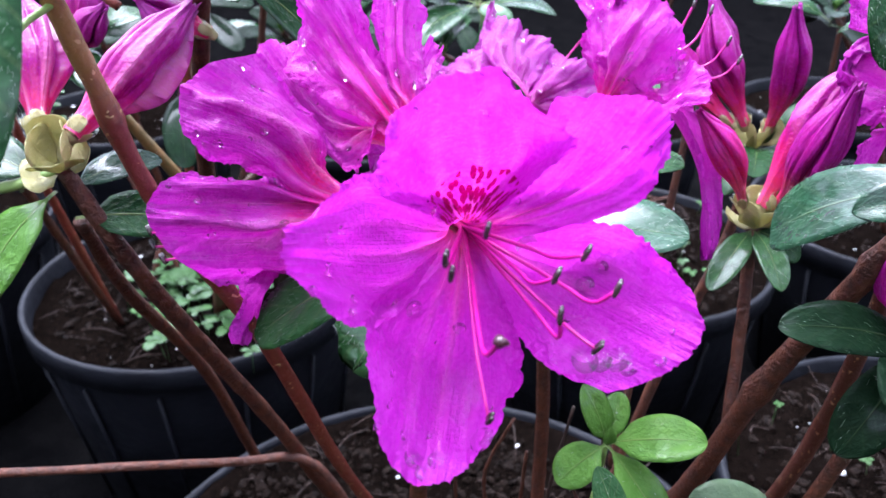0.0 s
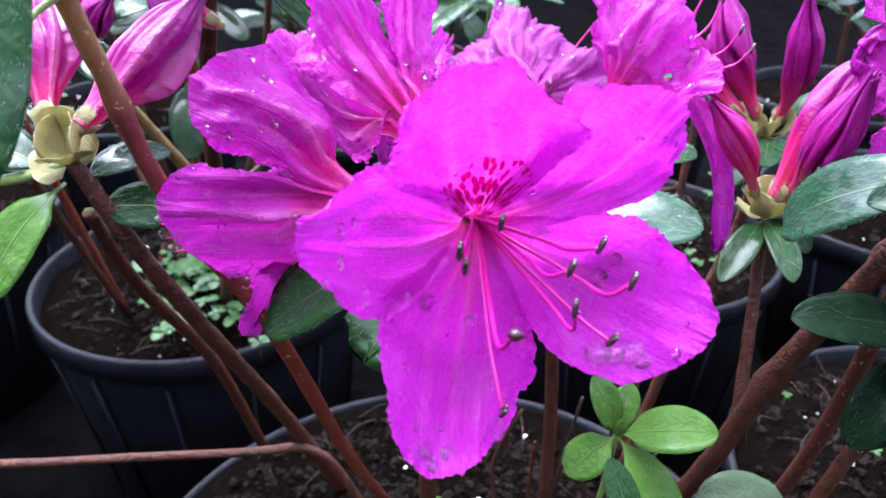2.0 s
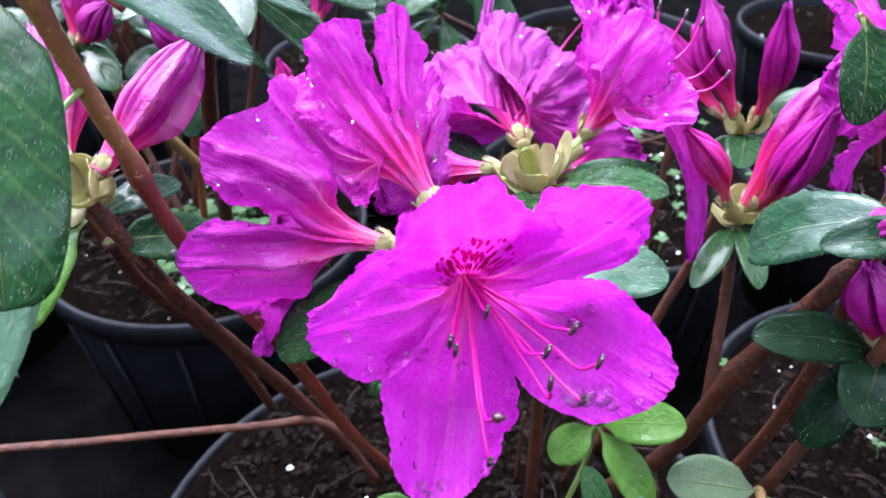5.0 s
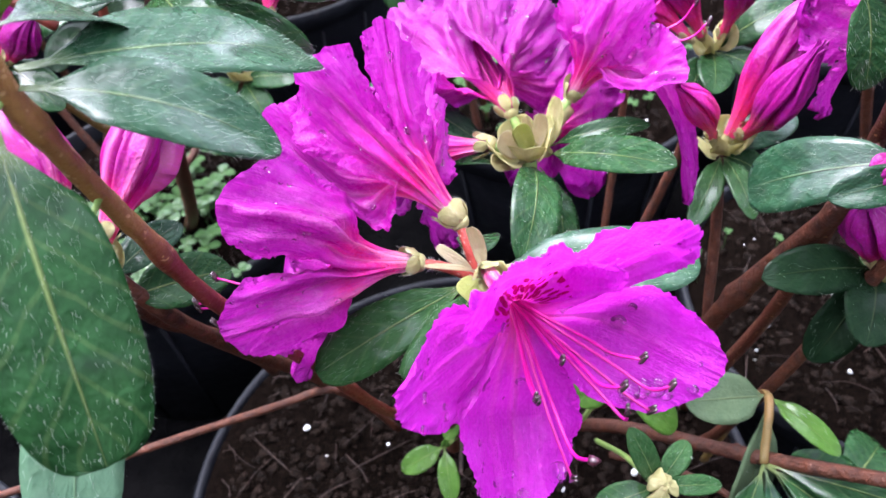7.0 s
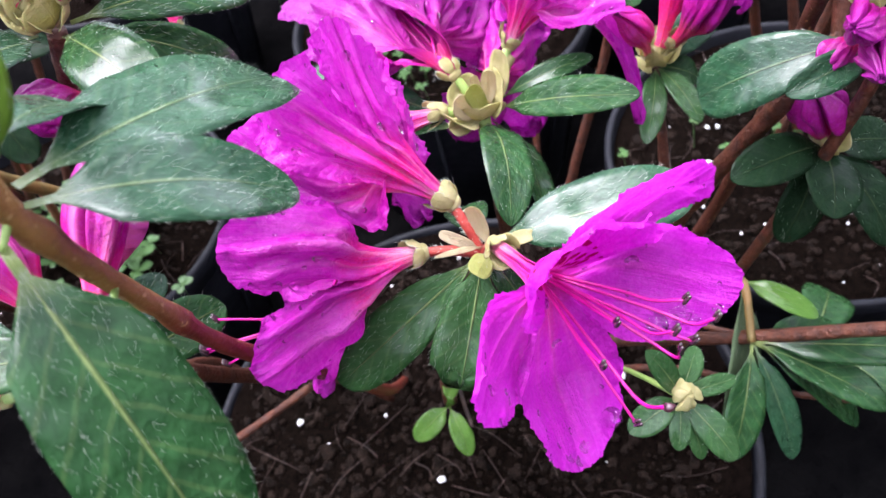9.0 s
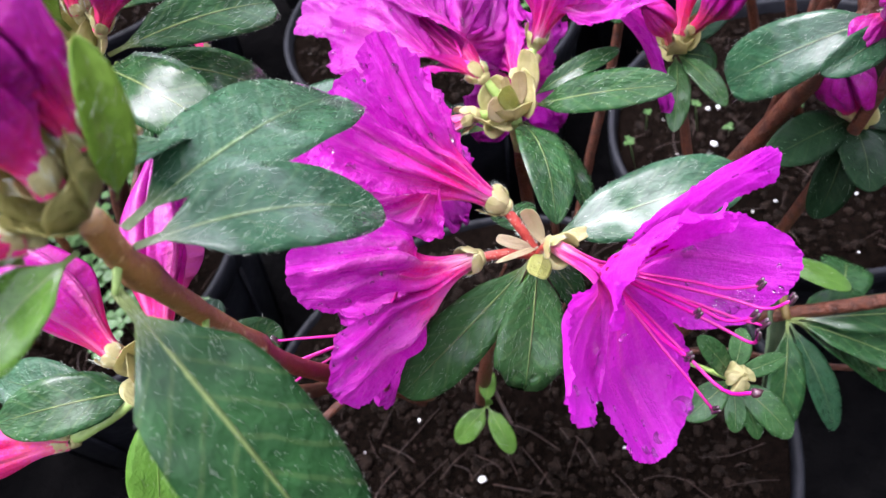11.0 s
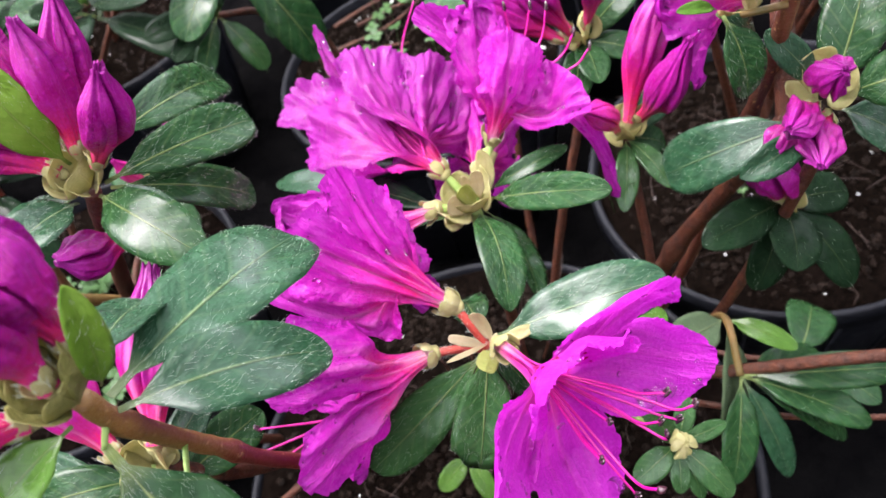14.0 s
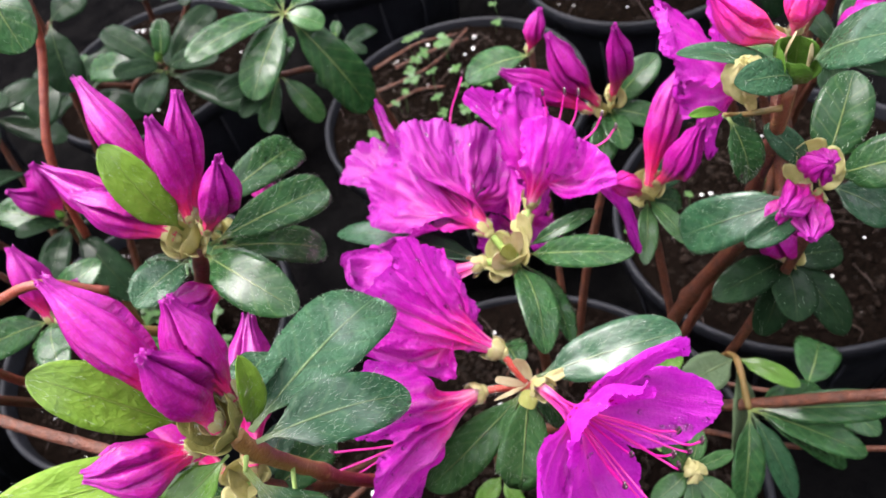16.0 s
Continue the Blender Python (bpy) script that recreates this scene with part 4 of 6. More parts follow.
# main flower, facing the viewer
A0 = Vector((0.10, 9.85, 13.90))
aA = Vector((0.13, -0.93, 0.27)).normalized()
TH = A0 + aA * 1.2
SMOOTH = dict(ruffle=0.085, frill=0.055, jag=0.045, nu=96, nv=88)
fA, sA = flower(
    bush, A0, aA,
    [
        (((-0.73, 7.45, 15.31), (0.40, 8.40, 15.22), (1.36, 7.55, 15.66), (-0.54, 7.50, 16.17), (0.30, 7.40, 16.64), (1.24, 7.70, 16.05)), 0, dict(SMOOTH, ruffle=0.16, inside=0.06, tuck=(0.34, 0.05))),
        (((0.72, 8.70, 14.78), (1.74, 8.60, 14.92), (2.24, 8.35, 14.71), (1.22, 8.05, 16.22), (2.36, 7.95, 16.15), (2.42, 7.83, 15.52)), 0, SMOOTH),
        (((2.20, 8.45, 14.45), (1.78, 8.75, 13.42), (1.08, 7.90, 12.92), (2.78, 7.95, 14.05), (3.00, 7.42, 13.35), (2.02, 7.50, 12.60)), 0, SMOOTH),
        (((-0.87, 7.45, 13.75), (0.04, 8.05, 12.59), (0.99, 7.75, 12.90), (-0.78, 6.83, 12.62), (-0.15, 6.75, 11.78), (0.70, 7.12, 12.42)), 0, dict(SMOOTH, inside=-0.05)),
        (((-0.87, 8.00, 15.33), (-0.66, 8.20, 14.19), (-0.83, 7.45, 13.65), (-1.38, 7.25, 15.14), (-1.69, 6.89, 14.95), (-1.38, 6.90, 14.28)), 0, SMOOTH),
    ],
    tube=1.25, r1=0.25, drops=1, spotted=1,
    stamens=[
        [A0 + aA * 0.3 + Vector(o) * 0.4, TH + Vector(o) * 0.7, (TH + Vector(o)).lerp(Vector(m), 0.75), Vector(m), Vector(e)]
        for o, m, e in (
            ((0.1, 0.2, 0), (1.22, 7.35, 14.60), (1.49, 7.03, 14.80)),
            ((0.1, 0.2, -0.05), (0.95, 7.0, 14.48), (1.15, 6.76, 14.68)),
            ((0.15, 0.2, -0.1), (1.58, 6.9, 14.30), (1.78, 6.71, 14.55)),
            ((0.1, 0.2, -0.12), (1.22, 6.75, 13.95), (1.22, 6.67, 14.24)),
            ((0.1, 0.2, -0.15), (1.45, 7.25, 13.72), (1.70, 6.96, 13.65)),
            ((0.0, 0.15, 0.05), (0.4, 7.5, 14.85), (0.45, 7.08, 15.04)),
            ((-0.05, 0.15, 0.0), (0.05, 7.2, 14.6), (0.02, 6.72, 14.90)),
            ((-0.05, 0.15, -0.02), (0.1, 7.3, 14.5), (0.08, 6.83, 14.66)),
            ((0.0, 0.15, -0.15), (0.38, 7.15, 13.45), (0.50, 6.56, 12.98)),
        )
    ],
    pistil=[A0 + aA * 0.3, TH + Vector((0.02, 0.1, -0.08)), (0.36, 7.2, 14.05), (0.42, 6.42, 13.98), (0.54, 6.04, 14.38)],
    label="wide open magenta azalea flower with red-spotted throat and rain drops",
)
A_DROPS = (
    ((0.88, 0.06, 0.108), (0.83, 0.04, 0.043), (0.99, 0.04, 0.067), (0.58, -0.74, 0.033)),
    ((0.85, -0.02, 0.06), (0.89, 0.36, 0.045), (0.91, 0.30, 0.03)),
    ((0.69, -0.04, 0.136), (0.47, -0.46, 0.15), (0.94, -0.04, 0.041), (0.83, 0.76, 0.19), (0.86, 0.68, 0.17), (0.89, 0.58, 0.18), (0.93, 0.62, 0.12), (0.97, 0.38, 0.082), (0.71, 0.44, 0.06)),
    ((0.95, 0.72, 0.18), (0.94, -0.32, 0.13), (0.94, 0.02, 0.112), (0.97, -0.15, 0.10), (0.55, 0.12, 0.088), (0.90, -0.48, 0.062), (0.87, -0.14, 0.056), (0.80, 0.64, 0.043), (0.77, -0.70, 0.055), (0.87, -0.76, 0.04), (0.98, -0.96, 0.066), (0.56, -0.64, 0.13), (0.58, -0.82, 0.097)),
    ((0.87, -0.22, 0.088), (0.87, 0.30, 0.089), (0.79, 0.80, 0.078), (0.83, -0.36, 0.051), (0.98, 0.80, 0.072)),
)
for at, spots in zip(sA, A_DROPS):
    for u, v, r in spots:
        drop_list.append((at, u, v, r, "petal"))

# two flowers seen from outside, turned away to the side
B0 = Vector((-0.96, 10.64, 13.60))
aB = Vector((-0.95, 0.06, 0.22)).normalized()
RIBBED = dict(ruffle=0.12, frill=0.08, pleat=0.085, crinkle=0.04, rib=-0.08, jag=0.036)
flower(
    bush, B0, aB,
    [
        (((-1.76, 11.50, 14.52), (-2.39, 10.45, 15.05), (-2.90, 10.50, 14.31), (-2.70, 11.30, 15.89), (-3.78, 10.75, 15.55), (-3.55, 10.50, 14.55)), 0, dict(RIBBED, fan=70.0, pleat=0.12, ruffle=0.16)),
        (((-2.83, 10.40, 14.22), (-2.77, 10.00, 13.76), (-2.40, 10.60, 12.45), (-3.60, 10.10, 14.56), (-4.08, 9.42, 14.05), (-3.35, 9.85, 12.70)), 0, dict(RIBBED, pleat=0.14, ruffle=0.18, frill=0.10)),
        ((-3.42, 10.50, 11.25), 0.36, dict(cup=0.6, ruffle=0.12, rib=-0.06)),
        ((-3.2, 12.1, 13.0), 0.9, dict(cup=0.2, ruffle=0.14)),
        ((-2.9, 12.2, 14.3), 0.9, dict(cup=0.2, ruffle=0.14)),
    ],
    tube=1.05, r1=0.40, drops=6,
    stamens=[[B0 + aB * 1.4, (-3.0, 11.0, 12.9), e] for e in ((-4.9, 11.35, 12.9), (-4.7, 11.2, 12.45), (-5.0, 11.6, 12.5), (-4.5, 11.6, 13.2))],
    label="magenta azalea flower seen from outside with pink ribs",
)
C0 = Vector((-0.14, 10.96, 14.06))
aC = Vector((-0.55, 0.55, 0.62)).normalized()
flower(
    bush, C0, aC,
    [
        (((-2.37, 12.10, 15.29), (-1.53, 11.90, 15.87), (-1.05, 12.30, 15.37), (-2.46, 12.90, 15.60), (-2.15, 12.30, 16.70), (-1.37, 12.44, 16.84)), 0, RIBBED),
        (((-0.99, 12.40, 15.00), (-0.76, 11.90, 15.70), (-0.41, 12.30, 15.24), (-1.12, 13.00, 16.60), (-0.76, 12.75, 16.98), (-0.35, 12.80, 16.20)), 0, dict(RIBBED, ruffle=0.06)),
        (((-0.52, 12.50, 15.06), (-0.32, 12.10, 14.76), (-0.12, 12.30, 13.90), (-0.28, 13.20, 15.75), (0.02, 13.20, 15.20), (0.03, 12.93, 14.50)), 0, dict(RIBBED, ruffle=0.06)),
        (((-1.40, 11.00, 14.10), (-1.97, 11.80, 14.51), (-1.89, 12.30, 15.00), (-2.80, 12.00, 15.36), (-3.02, 12.56, 15.75), (-2.40, 13.10, 15.60)), 0, dict(RIBBED, ruffle=0.06, fan=75.0)),
        ((-1.2, 14.2, 14.6), 1.2, dict(cup=0.2, ruffle=0.14)),
    ],
    tube=1.1, r1=0.36, drops=6,
    label="magenta azalea flower seen from outside with pink ribs",
)
for q in (A0, B0, C0):
    pts = curve_points([N1 + Vector((0, 0, -0.05)), (N1 + vec(q)) * 0.5 + Vector((0, 0, 0.06)), q], 8)
    v, f, uv = tube_data(pts, 0.085, 10, 0.14)
    stalk_ob = part("pedicel", v, f, m_red_stalk, bush, "short red hairy flower stalk", uv)
    V, F = [], []
    for _ in range(90):
        k = random.uniform(0.1, 0.95) * 8
        p = pts[int(k)].lerp(pts[int(k) + 1], k - int(k))
        d = (pts[int(k) + 1] - pts[int(k)]).normalized()
        side = Vector((random.uniform(-1, 1), random.uniform(-1, 1), random.uniform(-1, 1)))
        side = (side - d * side.dot(d)).normalized()
        a = d * 0.006
        o = len(V)
        p = p + side * 0.08
        V += [p + a, p - a, p + side.cross(d) * 0.006, p + side * random.uniform(0.03, 0.09) + d * 0.04]
        F += [(o, o + 1, o + 3), (o + 1, o + 2, o + 3), (o + 2, o, o + 3)]
    part("hairs", V, F, m_hair, stalk_ob, "short silvery bristles")
SCALE = dict(name="bract", nu=12, nv=8, wavy=0.10, thick=0.012, hairs=14, hair_len=0.08)
bracts(bush, N1, [((0.35, -0.40, -0.12), 0.24)])
leaf(bush, (0.06, 10.12, 13.55), (0.02, 10.46, 14.38), 0.14, m_bract_pink, up=(-0.5, -0.5, 0.7), fold=0.55, arch=-0.12, point=0.22, peak=0.5, label="cupped cream bud scale with a pinkish tip", **SCALE)
leaf(bush, (0.02, 10.05, 13.55), (-0.36, 9.74, 13.58), 0.21, m_bract_green, up=(0.1, -0.5, 0.85), fold=-0.3, arch=0.10, point=0.3, peak=0.5, label="broad yellow-green bud scale", **SCALE)
leaf(bush, (-0.02, 10.25, 13.45), (-0.60, 10.42, 14.10), 0.10, m_bract_pink, up=(-0.2, -0.6, 0.8), fold=0.1, arch=0.05, point=0.3, peak=0.6, label="thin dry cream scale", **SCALE)
leaf(bush, (0.14, 9.98, 13.70), (0.88, 9.92, 13.62), 0.12, m_bract, up=(-0.1, -0.4, 0.9), fold=0.3, arch=0.10, point=0.4, peak=0.5, label="cream sepal folded over the flower foot", **SCALE)
for tip, W in (((-0.88, -0.30, 0.86), 0.05), ((0.20, -0.15, 0.50), 0.04)):
    leaf(bush, N1 + Vector((-0.02, -0.12, 0.3)), N1 + Vector(tip), W, m_bract_pink, up=(0, -0.5, 0.85), name="bract", label="thin dry cream scale", fold=0.4, arch=0.08, nu=8, nv=4)
leaf(bush, N1, (-1.35, 8.92, 11.85), 0.62, m_leaf_mid, up=(-0.1, -0.6, 0.8), hairs=170, fold=0.25, arch=0.05, bite=0.32, point=0.3, label="dark green hairy leaf with a ragged tip")
leaf(bush, N1, (-3.20, 10.35, 11.50), 0.55, m_leaf_mid, up=(-0.2, -0.6, 0.8), hairs=200, fold=0.22, point=0.45, arch=0.08, label="dark green hairy leaf")
leaf(bush, N1 + Vector((0.2, 0.1, 0)), (3.25, 9.0, 14.1), 0.62, m_leaf_grey, up=(-0.1, -0.25, 0.95), hairs=160, fold=0.2, arch=0.06, point=0.45, label="grey-green leaf catching the light")
leaf(bush, N1, (0.35, 9.5, 12.2), 0.32, up=(0.3, -0.6, 0.7), hairs=60, fold=0.2)
leaf(bush, N1 + Vector((0, 0.2, -0.2)), (-0.9, 9.2, 12.3), 0.3, m_leaf_young, up=(0, -0.6, 0.8))
leaf(bush, N1 + Vector((0.1, 0.3, 0)), (0.35, 12.0, 12.7), 0.4, up=(0, 0, 1), hairs=40, arch=0.1)

# second flower group, behind
D0, E0, F0 = Vector((2.95, 14.5, 13.65)), Vector((1.65, 14.6, 13.45)), Vector((1.05, 14.1, 13.1))
aD = Vector((0.42, -0.05, 0.9)).normalized()
flower(
    bush, D0, aD,
    [
        (((3.29, 15.40, 14.99), (3.55, 15.90, 15.08), (3.91, 15.40, 14.98), (2.78, 16.93, 15.73), (3.10, 16.80, 16.15), (3.65, 16.00, 16.10)), 0, dict(RIBBED, frill=0.12, pleat=0.045)),
        (((3.03, 14.70, 15.09), (3.35, 14.00, 15.30), (3.91, 14.10, 14.51), (3.56, 15.20, 15.75), (3.93, 14.40, 16.22), (4.61, 14.50, 15.05)), 0, dict(RIBBED, frill=0.12, pleat=0.045)),
        (((4.06, 14.30, 14.56), (3.97, 13.70, 14.48), (3.54, 13.50, 14.29), (4.65, 14.50, 15.02), (4.74, 13.40, 14.98), (4.51, 12.78, 14.70)), 0, dict(RIBBED, frill=0.12, pleat=0.045)),
        ((5.04, 12.86, 11.6), 0.62, dict(cup=0.5, ruffle=0.08, bow=(1.2, 0, 0.9))),
        ((3.9, 16.2, 15.9), 0.95, dict(cup=0.2, ruffle=0.2)),
    ],
    tube=0.85, r1=0.30, drops=5,
    stamens=[
        [D0 + aD * 1.2, m, e]
        for m, e in (((4.26, 15.24, 15.4), (4.38, 15.45, 16.0)), ((4.46, 15.0, 15.3), (4.84, 15.17, 15.9)), ((4.72, 14.8, 15.2), (5.13, 15.0, 15.8)), ((4.9, 14.4, 14.9), (5.33, 14.36, 15.36)), ((5.0, 14.1, 14.75), (5.45, 14.0, 15.1)))
    ],
    label="magenta azalea flower with one petal drooping",
)
aE = Vector((-0.2, 0.85, 0.45)).normalized()
CRUMPLED = dict(RIBBED, ruffle=0.20, frill=0.10, crinkle=0.03, jag=0.08, pleat=0.0, rib=-0.03)
flower(
    bush, E0, aE,
    [
        (((-0.41, 16.00, 13.69), (0.36, 16.50, 14.17), (1.22, 17.00, 14.61), (-0.71, 17.20, 13.42), (-0.09, 18.20, 13.79), (0.85, 18.20, 14.63)), 0, CRUMPLED),
        (((0.88, 16.70, 14.64), (1.50, 16.60, 14.49), (2.07, 16.60, 13.86), (1.00, 18.00, 15.11), (1.89, 18.20, 14.87), (2.68, 18.00, 14.13)), 0, CRUMPLED),
        (((1.90, 16.50, 13.95), (2.36, 16.30, 13.89), (2.93, 16.50, 13.19), (2.64, 17.90, 14.23), (3.39, 17.60, 14.07), (4.17, 17.50, 13.21)), 0, CRUMPLED),
        (((2.70, 16.30, 13.29), (2.93, 16.00, 13.01), (2.93, 15.80, 12.20), (3.80, 17.30, 13.71), (3.99, 16.90, 12.95), (3.75, 16.40, 11.80)), 0, CRUMPLED),
        (((0.40, 18.00, 12.98), (0.59, 18.60, 13.21), (1.11, 19.00, 13.27), (-0.75, 19.50, 13.09), (0.31, 20.20, 13.46), (1.14, 19.80, 13.33)), 0, CRUMPLED),
        (((0.95, 18.2, 14.4), (1.06, 18.4, 14.6), (1.2, 18.3, 14.4), (1.12, 19.3, 15.1), (1.2, 19.5, 15.25), (1.3, 19.3, 15.05)), 0, dict(RIBBED, ruffle=0.03, frill=0.03, jag=0.03)),
        ((-0.7, 17.2, 12.0), 1.35, dict(cup=0.2, ruffle=0.20, crinkle=0.03, rib=-0.04, flare=(0.12, 0.42, 0.10))),
    ],
    tube=0.8, r1=0.35, drops=5,
    stamens=[[E0 + aE * 0.6, (2.2, 17.0, 13.6), (2.9, 18.6, 13.9), (3.75, 18.9, 14.9)]],
    label="ruffled magenta azalea flower turned away, self-shade in its petal colour", outer=m_petal_shaded,
)
aF = Vector((-0.85, 0.35, -0.15)).normalized()
flower(
    bush, F0, aF,
    [
        ((-1.9, 15.4, 14.3), 1.2, dict(cup=0.25, ruffle=0.18, pleat=0.085, crinkle=0.045, rib=-0.06)),
        ((-1.6, 16.6, 12.6), 1.1, dict(cup=0.2, ruffle=0.2)),
        ((-0.9, 15.6, 10.9), 0.9, dict(cup=0.2, ruffle=0.2)),
        ((0.2, 13.6, 11.1), 0.85, dict(cup=0.2, ruffle=0.2)),
        ((-1.3, 13.7, 12.6), 0.85, dict(cup=0.25, ruffle=0.2)),
    ],
    tube=1.3, r1=0.4, drops=2,
    label="magenta azalea flower half hidden under others",
)
aG = Vector((0.5, 0.7, -0.2)).normalized()
flower(
    bush, N2 + Vector((0.5, 0.6, 0.1)), aG,
    [((3.9, 15.6, 10.0), 0.85, dict(cup=0.2, ruffle=0.2)), ((2.2, 16.4, 10.0), 0.8, dict(cup=0.2, ruffle=0.2)), ((4.6, 16.2, 12.3), 0.85, dict(cup=0.2, ruffle=0.2)), ((3.6, 17.4, 12.8), 0.8, dict(cup=0.2, ruffle=0.2))],
    tube=1.0, r1=0.4, drops=1, label="magenta azalea flower in shade under the leaves",
)
for q in (D0, E0, F0):
    stem(bush, [N2, (N2 + q) * 0.5, q], 0.1, 0.1, m_greenstalk, name="pedicel", steps=8)
bracts(bush, N2 - Vector((0, 0, 0.1)), [((-0.95, -0.05, 0.6), 0.5), ((-0.25, -0.4, 0.62), 0.55), ((0.50, -0.20, 0.95), 0.55), ((-0.3, 0.6, 0.75), 0.45), ((0.75, 0.25, 1.25), 0.3)])
for base, tip, W, m in (
    ((-0.15, -0.15, 0.1), (-0.72, -0.25, 0.95), 0.24, m_bract_pink),
    ((0.0, -0.2, 0.15), (-0.30, -0.15, 1.05), 0.20, m_bract_green),
    ((-0.2, -0.1, 0.05), (-0.95, -0.35, 0.35), 0.20, m_bract),
    ((0.15, -0.1, 0.2), (0.22, 0.0, 1.10), 0.16, m_bract_pink),
    ((0.0, 0.0, 0.2), (-0.05, 0.15, 1.00), 0.10, m_bract_pink),
):
    leaf(bush, N2 + Vector(base), N2 + Vector(tip), W, m, up=(-0.2, -0.6, 0.7), fold=0.45, arch=-0.10, point=0.28, peak=0.5, label="cream papery bud scale", **SCALE)
stem(bush, [N2 + Vector((0.1, 0.1, 0.2)), D0 - Vector((0.1, 0.02, 0.25))], 0.17, 0.2, m_bract, name="calyx_tube", steps=8)
stem(bush, [N2 - Vector((0, 0, 1.0)), N2 - Vector((0.02, 0, 0.05))], 0.14, 0.17, m_greenstalk, name="stalk", steps=8)
leaf(bush, N2 + Vector((0.3, -0.1, 0.1)), (3.76, 11.25, 14.2), 0.42, up=(-0.2, -0.4, 0.9), hairs=120, fold=0.3, arch=0.05, label="narrow dark green hairy leaf")
leaf(bush, N2 + Vector((0.4, 0.0, 0.2)), (4.2, 13.35, 13.5), 0.22, up=(0, -0.5, 0.9), hairs=60, fold=0.35, arch=0.12)
leaf(bush, N2 - Vector((0, 0, 0.2)), (1.1, 11.2, 12.6), 0.52, up=(0.2, -0.55, 0.8), hairs=120, fold=0.25, arch=0.16, label="dark green hairy leaf bent down")
leaf(bush, N2 - Vector((-0.2, 0, 0.3)), (1.9, 11.3, 12.0), 0.45, up=(0.6, -0.4, 0.6), hairs=30, fold=0.3)
leaf(bush, N2 - Vector((0.3, -0.2, 0.4)), (-0.6, 17.2, 10.6), 0.5, up=(0, -0.2, 0.9))
leaf(bush, N2 - Vector((0.3, -0.2, 0.4)), (-1.6, 18.9, 12.2), 0.45, m_leaf_grey, up=(0, -0.2, 0.9))

# bud group close to the viewer
for b, t, r in (((-5.3, 9.45, 20.05), (-5.75, 10.7, 22.2), 0.39), ((-4.62, 9.2, 19.95), (-4.5, 9.7, 21.75), 0.37), ((-4.95, 8.9, 19.95), (-5.0, 9.05, 21.75), 0.40), ((-5.4, 9.0, 19.55), (-6.75, 9.15, 20.25), 0.39)):
    bud(bush, b, t, r, label="plump closed magenta bud")
bracts(bush, K8, [((-0.25, 0.1, 0.85), 0.34), ((0.35, -0.1, 0.8), 0.34), ((0.1, 0.35, 0.8), 0.34), ((-0.5, -0.25, 0.45), 0.34), ((0.1, -0.4, 0.6), 0.32), ((-0.4, 0.35, 0.7), 0.3)], m_bract_olive)
leaf(bush, (-4.78, 9.24, 18.95), (-1.95, 11.6, 17.35), 0.78, m_leaf_grey, up=(-0.3, -0.45, 0.85), hairs=260, fold=0.14, arch=0.05, point=0.3, peak=0.62, label="glossy dark green hairy leaf with a light midrib")
leaf(bush, (-4.80, 9.12, 18.8), (-2.35, 9.25, 17.45), 0.56, m_leaf_grey, up=(-0.3, -0.2, 0.92), peak=0.6, hairs=200, fold=0.18, arch=0.1, label="grey-green hairy leaf")
leaf(bush, (-5.15, 8.95, 18.6), (-4.75, 6.4, 15.75), 0.76, up=(0.3, -0.5, 0.75), hairs=480, hair_len=0.10, fold=0.16, arch=0.06, point=0.3, peak=0.45, label="large dark green bristly leaf")
leaf(bush, (-5.1, 8.75, 16.3), (-5.75, 6.1, 14.1), 0.58, m_leaf_light, up=(0.1, -0.55, 0.8), hairs=160, fold=0.2, arch=0.05, label="pale green leaf")
leaf(bush, K8 + Vector((-0.5, 0.3, 0.4)), (-6.4, 9.75, 21.75), 0.42, m_leaf_fresh, up=(0.3, -0.5, 0.8), hairs=60, fold=0.3, arch=0.05, label="bright yellow-green young leaf")
leaf(bush, K8 + Vector((-0.6, -0.1, 0.0)), (-7.9, 9.1, 20.6), 0.42, m_leaf_fresh, up=(0, -0.4, 0.9), hairs=60, fold=0.2, arch=0.05, label="bright yellow-green young leaf")
leaf(bush, K8 + Vector((0.3, -0.1, 0.1)), (-4.1, 8.85, 20.95), 0.2, m_leaf_fresh, up=(0.3, -0.8, 0.2), hairs=30, fold=0.5, label="small upright green leaf")
leaf(bush, K8 + Vector((-0.2, -0.2, -0.1)), (-6.53, 8.69, 18.82), 0.34, m_leaf_young, up=(0.5, -0.3, 0.8), hairs=40, fold=0.3)
leaf(bush, K8 + Vector((0.1, 0.25, 0)), (-4.0, 11.0, 18.3), 0.4, m_leaf_grey, up=(0, -0.4, 0.9), hairs=60)

stem(bush, [(-4.8, 9.6, 16.9), (-5.0, 9.1, 16.7), (-5.1, 8.70, 16.27)], 0.045, 0.03, m_greenstalk, name="petiole", steps=8)
stem(bush, [(-4.94, 9.2, 18.75), (-5.05, 9.06, 18.68), (-5.17, 8.92, 18.57)], 0.055, 0.03, m_greenstalk, name="petiole", steps=6)

# bud group at the side, with yellow scales
bud(bush, (-6.0, 11.65, 14.5), (-4.45, 13.95, 16.15), 0.54, m_bud_rib, label="half open magenta bud with pink ribs", twist=0.2, ribs=5)
bud(bush, (-6.64, 11.85, 14.5), (-7.5, 13.9, 16.3), 0.54, m_bud_rib, label="half open magenta bud with pink ribs", twist=0.2, ribs=5)
stem(bush, [L9, (-7.2, 11.7, 13.6), (-8.1, 11.8, 13.45)], 0.1, 0.1, m_greenstalk, name="pedicel", steps=8)
